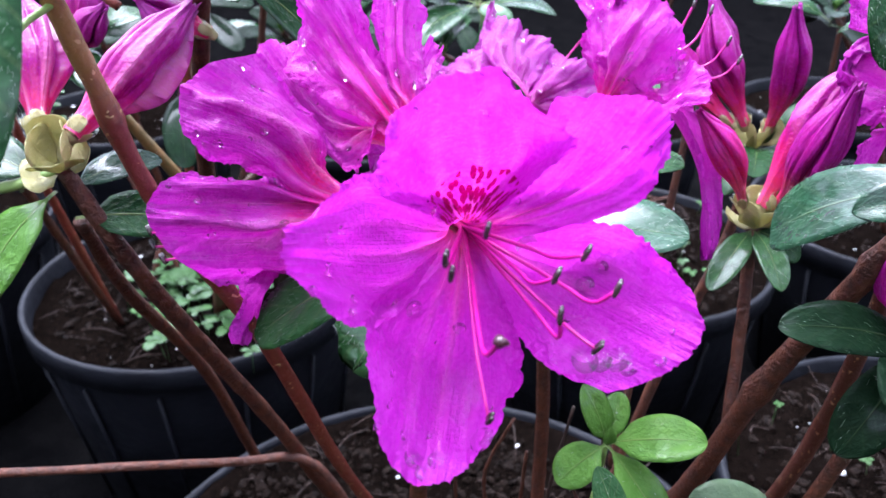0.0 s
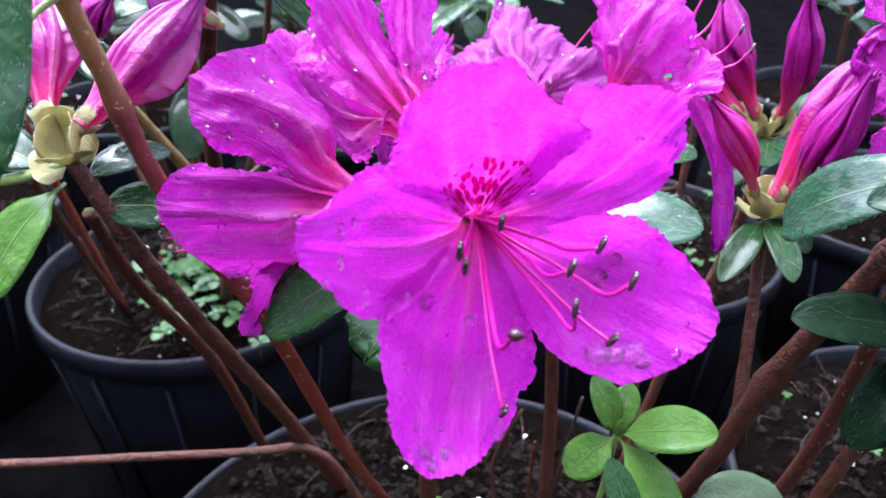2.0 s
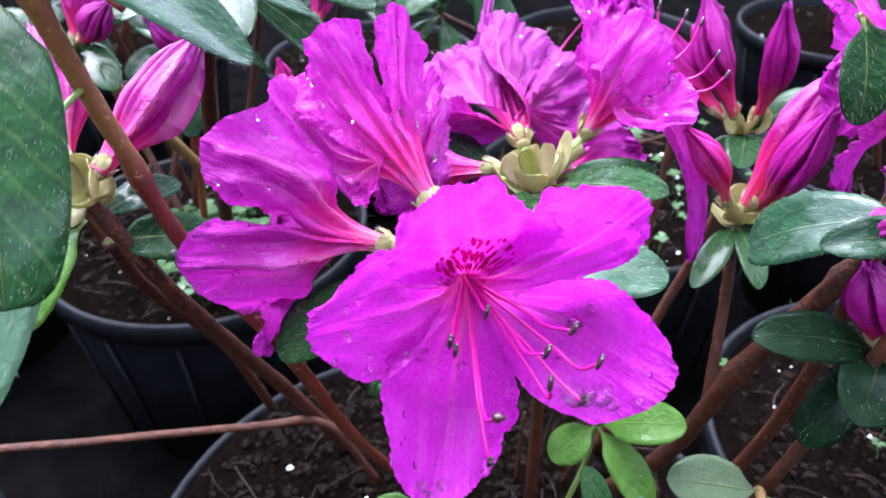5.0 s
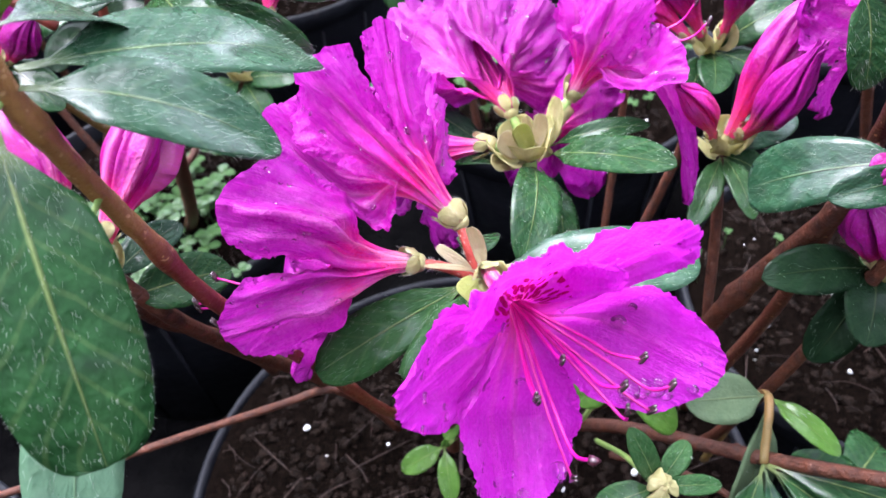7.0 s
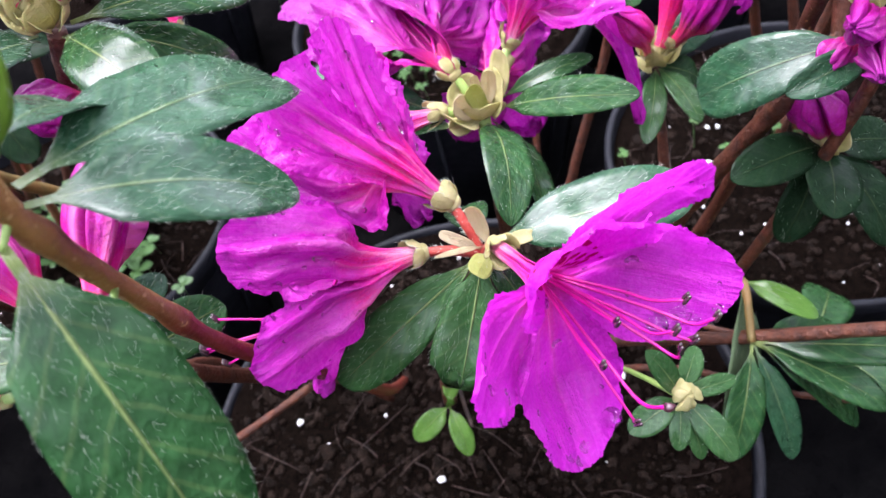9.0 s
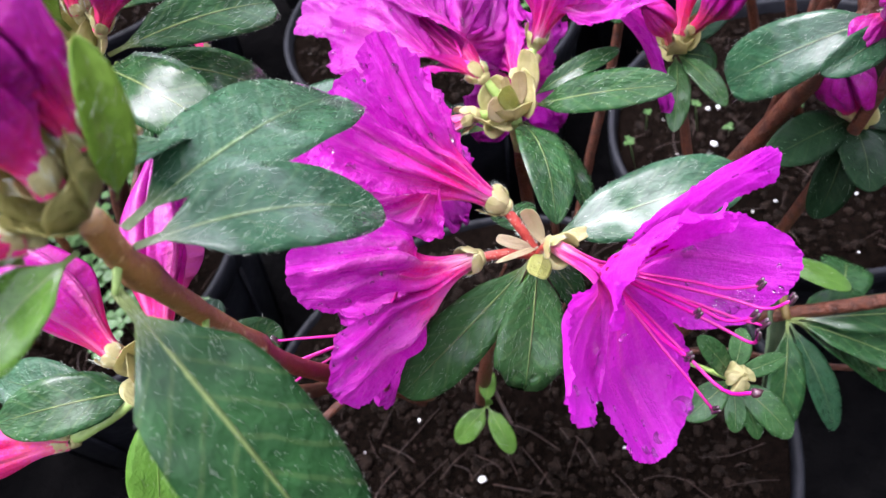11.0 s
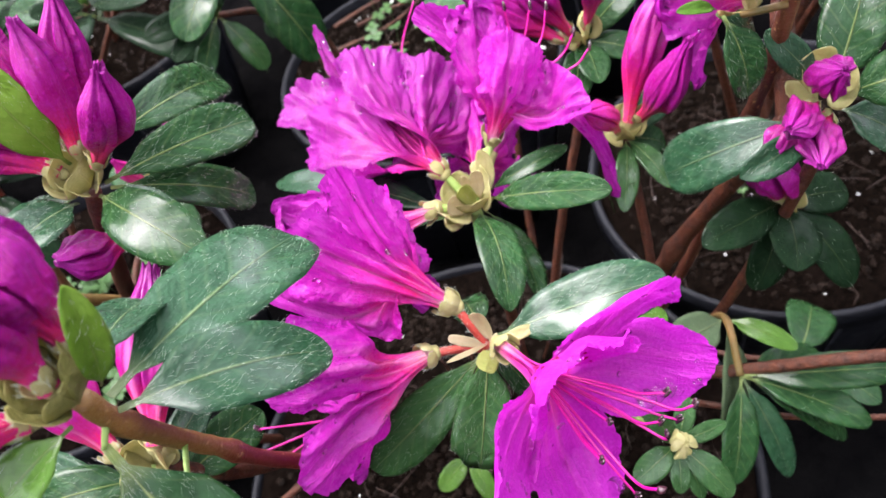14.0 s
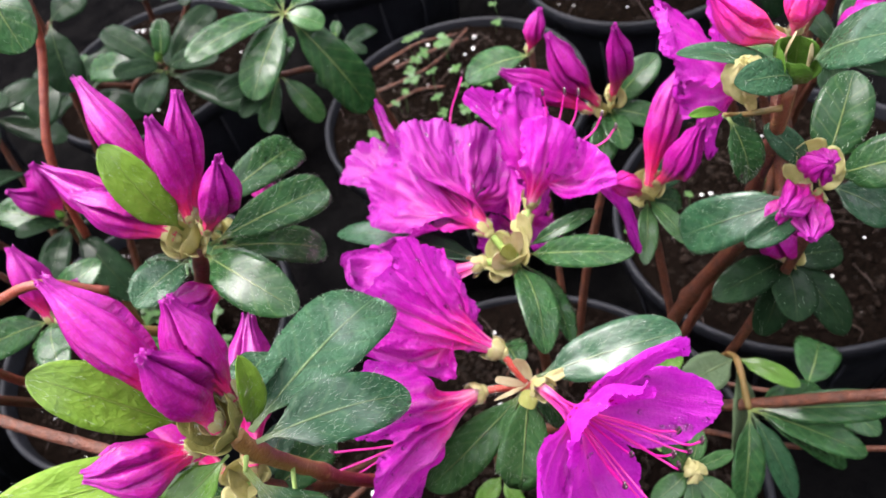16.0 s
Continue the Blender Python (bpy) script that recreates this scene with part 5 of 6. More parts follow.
bud(bush, (-8.1, 11.8, 13.45), (-10.4, 12.9, 14.3), 0.42, m_tube, label="magenta-pink flower tube", twist=0.4)
bracts(bush, L9, [((0.35, -0.25, 0.75), 0.4), ((-0.3, -0.3, 0.7), 0.4), ((0.1, -0.5, 0.2), 0.45), ((-0.55, -0.3, -0.1), 0.42), ((0.5, 0.1, 0.3), 0.35), ((-0.15, 0.1, 0.9), 0.35)])
leaf(bush, L9 - Vector((0, 0, 0.9)), (-4.36, 12.26, 12.75), 0.52, up=(-0.1, -0.5, 0.85), hairs=80, arch=0.06, label="dark green hairy leaf")
leaf(bush, L9 - Vector((0, 0, 0.4)), (-5.0, 12.6, 13.8), 0.36, m_leaf_grey, up=(-0.1, -0.5, 0.85), hairs=40)
leaf(bush, L9 - Vector((0.2, 0, 0.4)), (-7.7, 10.4, 12.0), 0.5, m_leaf_young, up=(0, -0.6, 0.8), hairs=40)
leaf(bush, L9 - Vector((0.3, -0.1, 0.3)), (-8.8, 12.3, 14.2), 0.5, m_leaf, up=(0, -0.4, 0.9), hairs=60)

# young sprouts low on the plant
def sprout(parent, c, spec, material, stalk=None):
    c = vec(c)
    if stalk:
        stem(parent, [stalk, (vec(stalk) + c) * 0.5 + Vector((0.1, 0, 0.1)), c], 0.07, 0.06, m_greenstalk, name="twig", steps=10)
    for tip, W in spec:
        leaf(parent, c + Vector((0, 0, 0.02)), vec(tip), W, material, up=(0, -0.4, 0.9), fold=0.2, arch=0.08, hairs=24, hair_len=0.08)
    leaf(parent, c, c + Vector((0.05, -0.1, 0.5)), 0.13, m_leaf_young, up=(0, -1, 0.2), fold=0.6, nu=8, nv=6)


sprout(bush, (3.2, 11.4, 8.2), [((4.9, 10.8, 8.85), 0.5), ((2.7, 11.6, 9.5), 0.32), ((2.2, 11.0, 7.6), 0.42), ((4.3, 10.1, 7.0), 0.42), ((3.5, 11.9, 9.1), 0.28)], m_leaf_young, (3.2, 13.2, 3.0))
S2C = Vector((2.75, 8.0, 9.05))
sprout(bush, S2C, [((2.35, 8.6, 10.3), 0.26), ((3.9, 7.7, 9.2), 0.20), ((3.2, 6.6, 8.2), 0.34), ((1.5, 7.9, 8.9), 0.32), ((2.2, 7.2, 8.6), 0.24), ((3.6, 8.6, 9.4), 0.24), ((2.6, 6.9, 8.3), 0.22)], m_leaf_mid, (3.3, 12.2, 3.6))
bud(bush, S2C, S2C + Vector((0.0, -0.30, 0.6)), 0.29, m_bract, label="pale yellow-green leaf bud", with_calyx=False)
sprout(bush, (-0.9, 13.0, 3.6), [((-2.2, 12.6, 3.5), 0.34), ((-1.0, 11.6, 3.0), 0.3), ((-0.3, 13.8, 4.0), 0.25)], m_leaf_young, (-0.4, 14.4, 1.6))

# leaves low at the side: pale backs and dark tops
LR = Vector((6.8, 10.6, 6.9))
LB = Vector((6.2, 9.3, 6.2))
stem(bush, [(7.2, 12.6, 0.2), (7.3, 11.9, 4.0), LR, LB], 0.12, 0.1, m_greenshoot, seed=11.0)
for b, tip, W, m, up in (
    (LR, (4.7, 10.6, 7.4), 0.6, m_leaf_pale, (0.3, -0.5, 0.8)), (LR, (5.4, 8.6, 3.8), 0.6, m_leaf_pale, (0.3, -0.6, 0.6)), (LR, (7.6, 8.8, 6.9), 0.3, m_leaf_young, (0, -0.4, 0.9)),
    (LB, (8.3, 6.95, 3.6), 0.5, m_leaf, (0.2, -0.3, 0.9)), (LB, (8.3, 6.6, 5.2), 0.5, m_leaf, (0.1, -0.3, 0.9)), (LB, (9.6, 6.9, 6.4), 0.5, m_leaf, (0, -0.5, 0.8)),
    (LB, (6.2, 7.0, 3.6), 0.42, m_leaf_grey, (0, -0.4, 0.9)), (LB, (8.8, 8.6, 5.2), 0.6, m_leaf, (0, -0.2, 0.9)), (LB, (4.6, 7.6, 4.2), 0.5, m_leaf, (0, -0.4, 0.9)),
):
    leaf(bush, b, tip, W, m, up=up, arch=0.06, fold=0.28, hairs=16)
stem(bush, [(8.4, 12.9, 0.1), (9.2, 11.2, 1.0), (10.2, 10.2, 1.3)], 0.1, 0.08, m_bark, name="twig", seed=31.0)
leaf(bush, (10.2, 10.2, 1.3), (12.4, 11.6, 0.9), 0.85, up=(0, -0.2, 1), fold=0.1, point=0.3)
leaf(bush, (10.2, 10.2, 1.3), (10.9, 7.6, 1.5), 0.6, up=(0, -0.2, 1))
for k, (x, y, h) in enumerate(((2.2, 16.2, 4.5), (3.0, 16.8, 5.5), (3.6, 16.0, 4.0), (4.4, 16.6, 6.0), (1.4, 16.9, 5.0), (5.2, 16.4, 4.2), (0.4, 17.4, 3.6))):
    stem(bush, [(x, y, 0.1), (x + 0.25 * math.sin(k), y - 0.4, h * 0.5), (x + 0.5 * math.sin(2 * k), y - 1.0, h)], 0.06, 0.04, m_fibre if k % 2 else m_bark, name="twig", steps=12, sides=6, seed=32.0 + k)
# third bud group, on the side branch
N3 = Vector((6.4, 14.1, 11.6))
stem(bush, [(6.1, 12.6, 7.0), (6.3, 13.4, 9.4), N3], 0.13, 0.12, m_bark, seed=12.0)
bud(bush, (6.5, 14.1, 12.1), (8.75, 14.9, 15.0), 0.5, label="long closed magenta bud")
bud(bush, (6.75, 13.95, 12.2), (7.1, 12.75, 15.0), 0.48, label="closed magenta bud")
bud(bush, (6.0, 13.9, 12.3), (4.55, 13.1, 14.45), 0.3, m_tube, label="pink flower tube without petals", twist=0.2)
bracts(bush, N3, [((-0.4, -0.2, 0.7), 0.4), ((0.5, -0.1, 0.7), 0.42), ((0.0, -0.4, 0.5), 0.42), ((0.2, 0.4, 0.8), 0.35), ((-0.6, 0.1, 0.3), 0.35), ((0.7, 0.2, 0.4), 0.3)])
leaf(bush, N3, (5.15, 12.6, 11.1), 0.30, m_leaf_mid, up=(0, -0.4, 0.9), hairs=20)
leaf(bush, N3, (6.45, 12.4, 11.2), 0.30, m_leaf_mid, up=(0, -0.4, 0.9), hairs=20)
leaf(bush, N3, (7.3, 13.6, 11.2), 0.4, up=(0, -0.4, 0.9))
leaf(bush, N3, (8.4, 14.6, 12.0), 0.45, m_leaf_grey, up=(0, -0.4, 0.9))

# bud group further back
K4 = Vector((7.5, 17.3, 12.2))
stem(bush, [(5.0, 17.3, 0.3), (6.0, 17.2, 5.5), (7.2, 17.3, 9.5), K4], 0.17, 0.12, m_bark, seed=13.0)
for b, t, r in (((7.7, 17.3, 12.6), (7.55, 16.7, 15.6), 0.40), ((7.1, 17.2, 12.8), (6.1, 17.8, 15.6), 0.45), ((6.7, 17.0, 12.9), (4.6, 18.1, 15.0), 0.42), ((6.9, 20.6, 13.0), (7.5, 20.5, 14.4), 0.35)):
    bud(bush, b, t, r, label="closed magenta bud on a back branch")
bracts(bush, K4, [((-0.4, -0.2, 0.7), 0.42), ((0.5, -0.1, 0.7), 0.42), ((0.0, -0.4, 0.5), 0.42), ((-0.6, 0.1, 0.4), 0.38)])
for tip, W in (((6.9, 15.7, 12.2), 0.45), ((9.4, 17.2, 13.3), 0.5), ((6.2, 16.0, 11.6), 0.45), ((8.6, 15.8, 12.0), 0.45)):
    leaf(bush, K4, tip, W, up=(0, -0.4, 0.9), hairs=16)
leaf(bush, (7.0, 20.6, 12.8), (4.9, 21.8, 12.4), 0.6, up=(0, -0.4, 0.9))
stem(bush, [(5.6, 19.0, 0.4), (6.5, 20.3, 7.0), (7.0, 20.6, 12.9)], 0.14, 0.1, m_bark, seed=13.5)

# tight bud group with spoon-shaped leaves
K5 = Vector((7.85, 10.0, 14.9))
for b, t, r in (((7.7, 9.95, 15.3), (7.15, 9.15, 16.35), 0.36), ((7.4, 9.8, 15.0), (6.05, 9.2, 15.7), 0.34), ((7.6, 9.6, 14.7), (6.5, 8.75, 14.8), 0.40), ((7.4, 9.9, 14.5), (6.5, 10.0, 14.1), 0.25)):
    bud(bush, b, t, r, label="short tight magenta bud", knot=0.26, twist=0.8)
bracts(bush, K5, [((-0.1, 0.3, 0.9), 0.4), ((-0.55, 0.1, 0.55), 0.4), ((0.4, -0.35, 0.55), 0.36), ((0.2, -0.6, 0.1), 0.34), ((-0.7, 0.25, 0.2), 0.3)])
leaf(bush, K5 - Vector((0.2, 0, 0.6)), (5.55, 11.75, 12.8), 0.66, m_leaf_grey, up=(-0.1, -0.55, 0.85), hairs=200, fold=0.22, arch=0.12, point=0.34, label="grey-green spoon-shaped hairy leaf")
leaf(bush, K5 - Vector((0.3, 0.2, 0.7)), (5.9, 9.9, 14.0), 0.34, m_leaf_grey, up=(-0.3, -0.6, 0.7), hairs=60, fold=0.5, arch=0.1)
leaf(bush, K5 + Vector((0.3, -0.2, -0.2)), (9.5, 8.4, 15.7), 0.62, up=(0, -0.4, 0.9), hairs=100, arch=0.06)
leaf(bush, K5 + Vector((0.3, 0, -0.3)), (9.7, 10.9, 16.2), 0.62, up=(-0.5, -0.5, 0.7), hairs=80)
leaf(bush, K5 + Vector((0.3, -0.2, -0.5)), (9.0, 8.6, 13.7), 0.55, m_leaf_grey, up=(0, -0.4, 0.9), hairs=60)
leaf(bush, K5 + Vector((-0.1, 0.1, 0.2)), (7.1, 10.8, 16.3), 0.3, m_leaf_grey, up=(-0.3, -0.6, 0.6), hairs=40)
U5 = Vector((7.9, 10.4, 11.2))
bud(bush, U5 + Vector((0, 0, 0.2)), (7.15, 10.4, 13.2), 0.55, label="closed magenta bud under the leaves")
bracts(bush, U5, [((-0.3, -0.3, 0.5), 0.36), ((0.3, -0.3, 0.5), 0.36)])
# Shade under the buds comes from these leaves' darker colour.
for tip, W, m in (((6.95, 8.9, 11.0), 0.6, m_leaf_shaded), ((5.5, 10.3, 11.8), 0.5, m_leaf_shaded), ((8.3, 8.3, 9.8), 0.55, m_leaf_shaded), ((6.6, 9.6, 9.6), 0.5, m_leaf_shaded), ((9.4, 9.8, 11.0), 0.5, m_leaf_shaded)):
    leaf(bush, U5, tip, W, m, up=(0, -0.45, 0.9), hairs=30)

# top group at the side, on the orange-brown shoot
K6 = Vector((7.05, 10.35, 17.7))
stem(bush, [(7.4, 14.6, 0.2), (8.4, 13.4, 6.0), (8.35, 12.3, 11.0), (7.84, 11.45, 13.8), (7.3, 10.7, 16.2), K6], 0.19, 0.16, m_orange, seed=14.0, knots=(0.5, 0.7))
stem(bush, [(7.6, 10.4, 14.0), (8.3, 11.6, 16.6), (10.2, 12.2, 18.6)], 0.24, 0.2, m_bark, seed=15.0)
bud(bush, (7.3, 10.85, 18.4), (6.1, 11.6, 19.8), 0.4, m_tube, label="pink and magenta opening bud")
bud(bush, (7.5, 10.8, 18.5), (7.7, 10.6, 19.9), 0.36, m_tube, label="pink and magenta opening bud")
bracts(bush, K6, [((0.2, 0.1, 1.1), 0.42), ((-0.3, 0.2, 1.0), 0.42), ((0.5, -0.1, 0.8), 0.4), ((-0.3, -0.2, 0.8), 0.4)], m_leaf_young)
bracts(bush, K6, [((0.1, 0.2, 1.2), 0.3), ((0.3, -0.2, 1.0), 0.3)], m_bract_pink)
leaf(bush, K6 + Vector((0.2, -0.2, 0.6)), (7.6, 8.3, 19.9), 0.6, m_leaf_grey, up=(-0.2, -0.4, 0.9), hairs=160, label="grey-green hairy leaf close by")
leaf(bush, K6 + Vector((0, 0, 0.2)), (5.3, 11.5, 19.0), 0.26, m_leaf_grey, up=(0, -0.2, 0.9), hairs=60, fold=0.4)
leaf(bush, K6 + Vector((0, -0.1, 0.3)), (5.5, 10.15, 18.9), 0.36, m_leaf_grey, up=(0.1, -0.6, 0.7), hairs=60)
bud(bush, (6.67, 10.90, 17.11), (5.95, 10.50, 18.90), 0.40, m_bract, label="fat yellow-green leaf bud", with_calyx=False, twist=0.6, lobes=2)
stem(bush, [K6 - Vector((0.1, 0, 0.5)), (6.4, 10.9, 17.0), (5.95, 10.9, 17.3)], 0.07, 0.05, m_greenshoot, name="twig", steps=8)
leaf(bush, (5.9, 10.9, 17.4), (5.15, 11.0, 17.75), 0.12, m_leaf_young, up=(0, -0.5, 0.8), fold=0.5)
leaf(bush, (5.95, 10.8, 17.3), (5.95, 10.0, 16.0), 0.42, up=(0, -0.8, 0.5), hairs=80, fold=0.3)
leaf(bush, (5.9, 10.9, 17.3), (6.7, 10.7, 15.9), 0.4, m_leaf_grey, up=(0.2, -0.7, 0.6), hairs=60)
flower(
    bush, (9.39, 13.20, 14.55), (-0.75, 0.6, 0.1),
    [((7.48, 14.80, 17.05), 1.1, dict(cup=0.2, ruffle=0.14)), ((7.59, 14.20, 15.05), 1.0, dict(cup=0.2, ruffle=0.16)), ((8.08, 13.60, 12.80), 0.9, dict(cup=0.2, ruffle=0.16)), ((9.30, 14.80, 17.04), 1.0, dict(cup=0.2, ruffle=0.16))],
    tube=0.8, drops=3, label="magenta azalea flower behind the buds",
)
stem(bush, [(8.3, 11.6, 16.4), (8.0, 12.4, 16.2), (9.39, 13.20, 14.55)], 0.1, 0.1, m_greenstalk, name="pedicel", steps=8)

# ---- azalea in the left-hand pot ----
bush2 = thing("azalea_bush", (-12.0, 30.5, 0.4), "azalea with a full cluster of closed magenta buds", "azalea", "azaleas")
K7 = Vector((-4.75, 15.95, 16.75))
stem(bush2, [(-10.0, 28.6, 0.2), (-8.2, 24.0, 5.0), (-6.2, 18.6, 12.0), (-5.1, 16.4, 15.6), K7], 0.27, 0.17, m_bark, label="reddish-brown woody stem", seed=20.0)
for b, t, r in (((-4.8, 16.4, 17.55), (-4.95, 18.55, 20.35), 0.42), ((-4.35, 16.2, 17.5), (-3.25, 17.05, 19.85), 0.42), ((-4.5, 15.95, 17.6), (-4.0, 16.45, 20.0), 0.4), ((-4.3, 15.6, 17.4), (-3.2, 14.95, 19.4), 0.45), ((-5.0, 16.4, 17.3), (-6.7, 18.4, 18.95), 0.42), ((-5.0, 16.05, 17.3), (-6.35, 17.1, 18.85), 0.46)):
    bud(bush2, b, t, r, label="plump closed magenta bud with a red foot")
bracts(bush2, K7, [((-0.2, 0.1, 0.9), 0.42), ((0.4, 0.0, 0.85), 0.42), ((0.1, -0.35, 0.7), 0.45), ((-0.4, -0.25, 0.5), 0.42), ((0.5, -0.3, 0.5), 0.36), ((-0.6, 0.1, 0.6), 0.35)])
leaf(bush2, K7 + Vector((0, 0.1, 0.6)), (-5.1, 16.45, 19.9), 0.5, m_leaf_fresh, up=(-0.1, -0.8, 0.45), hairs=80, fold=0.25, label="bright yellow-green young leaf")
leaf(bush2, (-4.35, 16.35, 17.15), (-1.23, 19.33, 15.37), 0.55, up=(0.25, -0.60, 0.72), hairs=160, fold=0.25, point=0.35, label="dark green hairy leaf")
leaf(bush2, K7 + Vector((0.3, -0.2, 0.1)), (-1.36, 16.45, 16.01), 0.55, up=(0.20, -0.60, 0.75), hairs=260, fold=0.2, point=0.35, label="dark green leaf with white bristles")
leaf(bush2, K7 + Vector((0.3, 0.0, -0.2)), (-2.08, 16.24, 14.29), 0.5, up=(0.1, -0.5, 0.85), hairs=120, point=0.4)
leaf(bush2, K7 + Vector((0.1, -0.3, 0)), (-3.5, 13.1, 16.5), 0.6, up=(-0.1, -0.4, 0.9), hairs=200, arch=0.12)
leaf(bush2, K7 + Vector((-0.3, -0.2, 0)), (-6.35, 14.9, 17.2), 0.5, m_leaf_grey, up=(0, -0.4, 0.9), hairs=120, fold=0.35)
leaf(bush2, K7 + Vector((-0.3, 0, 0)), (-6.4, 16.2, 16.4), 0.4, up=(0, -0.4, 0.9), hairs=40)
bud(bush2, (-4.85, 15.95, 15.2), (-6.05, 15.5, 16.05), 0.45, label="closed magenta bud under the leaves")
bud(bush2, (-3.0, 17.3, 15.0), (-2.5, 18.6, 16.3), 0.35, label="closed magenta bud under the leaves")
stem(bush2, [(-11.0, 33.0, 0.3), (-8.5, 33.0, 8.0), (-6.6, 30.6, 15.9), (-6.0, 31.5, 20.0)], 0.17, 0.12, m_bark, seed=24.0)
stem(bush2, [(-14.0, 27.5, 0.4), (-13.0, 20.0, 12.5), (-11.5, 17.2, 14.2), (-8.9, 14.4, 13.8)], 0.16, 0.14, m_bark, seed=25.0)
K9 = Vector((-9.6, 19.5, 14.0))
stem(bush2, [(-7.2, 21.4, 8.5), (-8.4, 20.2, 11.4), K9], 0.2, 0.12, m_greenshoot, seed=21.0)
bud(bush2, K9, (-9.3, 20.6, 16.0), 0.45)
bud(bush2, K9 + Vector((0.2, -0.2, 0)), (-8.2, 19.0, 15.2), 0.4)
for tip, W in (((-7.6, 19.6, 15.0), 0.5), ((-9.6, 17.4, 14.2), 0.5), ((-8.2, 18.0, 13.4), 0.5), ((-11.6, 19.0, 14.8), 0.55)):
    leaf(bush2, K9, tip, W, up=(0, -0.4, 0.9), hairs=30)


# wilted flower remains low on the same plant, and leaves further back
W2 = Vector((-4.9, 23.4, 10.1))
stem(bush2, [(-7.2, 21.4, 8.5), (-6.0, 22.6, 9.4), W2], 0.11, 0.1, m_bark, seed=26.0)
bracts(bush2, W2, [((0.4, -0.2, 0.9), 0.36), ((-0.4, -0.2, 0.8), 0.36), ((0.0, -0.5, 0.5), 0.4), ((0.6, 0.1, 0.4), 0.3)])
bud(bush2, W2 + Vector((0.1, 0, 0.5)), W2 + Vector((-0.3, -0.2, 2.0)), 0.24, m_tube, label="wilted pink flower tube")
for tip, W in (((-3.2, 22.6, 10.4), 0.5), ((-6.3, 22.2, 10.2), 0.5), ((-4.2, 21.6, 9.6), 0.45), ((-5.6, 24.8, 10.8), 0.5)):
    leaf(bush2, W2, tip, W, up=(0, -0.4, 0.9), hairs=20)
T2 = Vector((-6.1, 25.2, 21.2))
stem(bush2, [(-11.5, 30.5, 0.3), (-9.4, 26.8, 10.0), (-8.2, 26.2, 14.5), (-6.2, 27.4, 17.8), T2], 0.17, 0.12, m_red, seed=27.0)
for tip, W, m in (((-6.1, 22.4, 19.7), 0.75, m_leaf), ((-4.4, 25.6, 22.6), 0.6, m_leaf), ((-8.2, 24.6, 21.6), 0.6, m_leaf_grey), ((-6.4, 27.6, 22.4), 0.6, m_leaf)):
    leaf(bush2, T2, tip, W, m, up=(0, -0.5, 0.9), hairs=70, point=0.4)
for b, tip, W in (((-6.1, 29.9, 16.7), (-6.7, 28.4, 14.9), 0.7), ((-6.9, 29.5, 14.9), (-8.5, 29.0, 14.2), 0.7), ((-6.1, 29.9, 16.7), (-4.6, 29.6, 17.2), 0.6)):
    leaf(bush2, b, tip, W, m_leaf_shaded, up=(0, -0.5, 0.9), point=0.4)
stem(bush2, [(-6.6, 30.6, 15.9), (-6.1, 29.9, 16.7)], 0.1, 0.08, m_bark, steps=6)
stem(bush2, [(-6.6, 30.6, 15.6), (-6.9, 29.5, 14.9)], 0.1, 0.08, m_bark, steps=6)
stem(bush2, [(-14.0, 27.5, 0.4), (-12.6, 21.0, 13.0), (-9.1, 18.3, 16.4), (-7.4, 17.8, 15.4)], 0.16, 0.12, m_red, seed=28.0)
leaf(bush, (-7.2, 11.9, 13.4), (-8.9, 13.6, 13.75), 0.5, m_leaf_grey, up=(0, -0.4, 0.9), hairs=80, label="wet grey-green hairy leaf")
# ferny weed
WD = Vector((-10.6, 20.4, 13.2))
stem(bush2, [(-12.7, 22.0, 12.4), (-11.6, 20.8, 13.5), WD], 0.04, 0.03, m_greenstalk, name="tendril", steps=12, sides=6)
for k in range(9):
    o = WD + Vector((0.10 * math.sin(k), -0.07 * k, -0.16 * k))
    leaf(bush2, o, o + Vector((0.32 if k % 2 else -0.32, -0.1, 0.05)), 0.08, m_weed, up=(0, -0.5, 0.9), nu=6, nv=4, name="leaflet")

# ---- leafy azaleas in the pots behind ----
def rosette(parent, c, n, L, W, seed, lean=(0, -0.2, 1)):
    rnd = random.Random(seed)
    c = vec(c)
    ax = vec(lean).normalized()
    x = ax.orthogonal().normalized()
    y = ax.cross(x)
    for k in range(n):
        a = 2.4 * k + rnd.uniform(-0.5, 0.5)
        low = k / n
        rise = 0.75 - 1.15 * low + rnd.uniform(-0.25, 0.25)
        q = (x * math.cos(a) + y * math.sin(a)) * math.cos(rise) + ax * math.sin(rise)
        ln = L * (0.45 + 0.75 * low) * rnd.uniform(0.8, 1.15)
        leaf(parent, c - ax * (0.9 * low), c - ax * (0.9 * low) + q * ln, W * (0.52 + 0.45 * low) * rnd.uniform(0.85, 1.1), m_leaf_shaded if k % 6 else m_leaf, up=ax + Vector((0, -0.3, 0)), nu=12, nv=6, fold=rnd.uniform(0.1, 0.3), arch=rnd.uniform(0.04, 0.14), point=0.4, twist=rnd.uniform(-0.4, 0.4), hairs=14)
    bud(parent, c, c + ax * 0.6, 0.16, m_leaf_young, label="pale green growing tip", with_calyx=False, lobes=2)


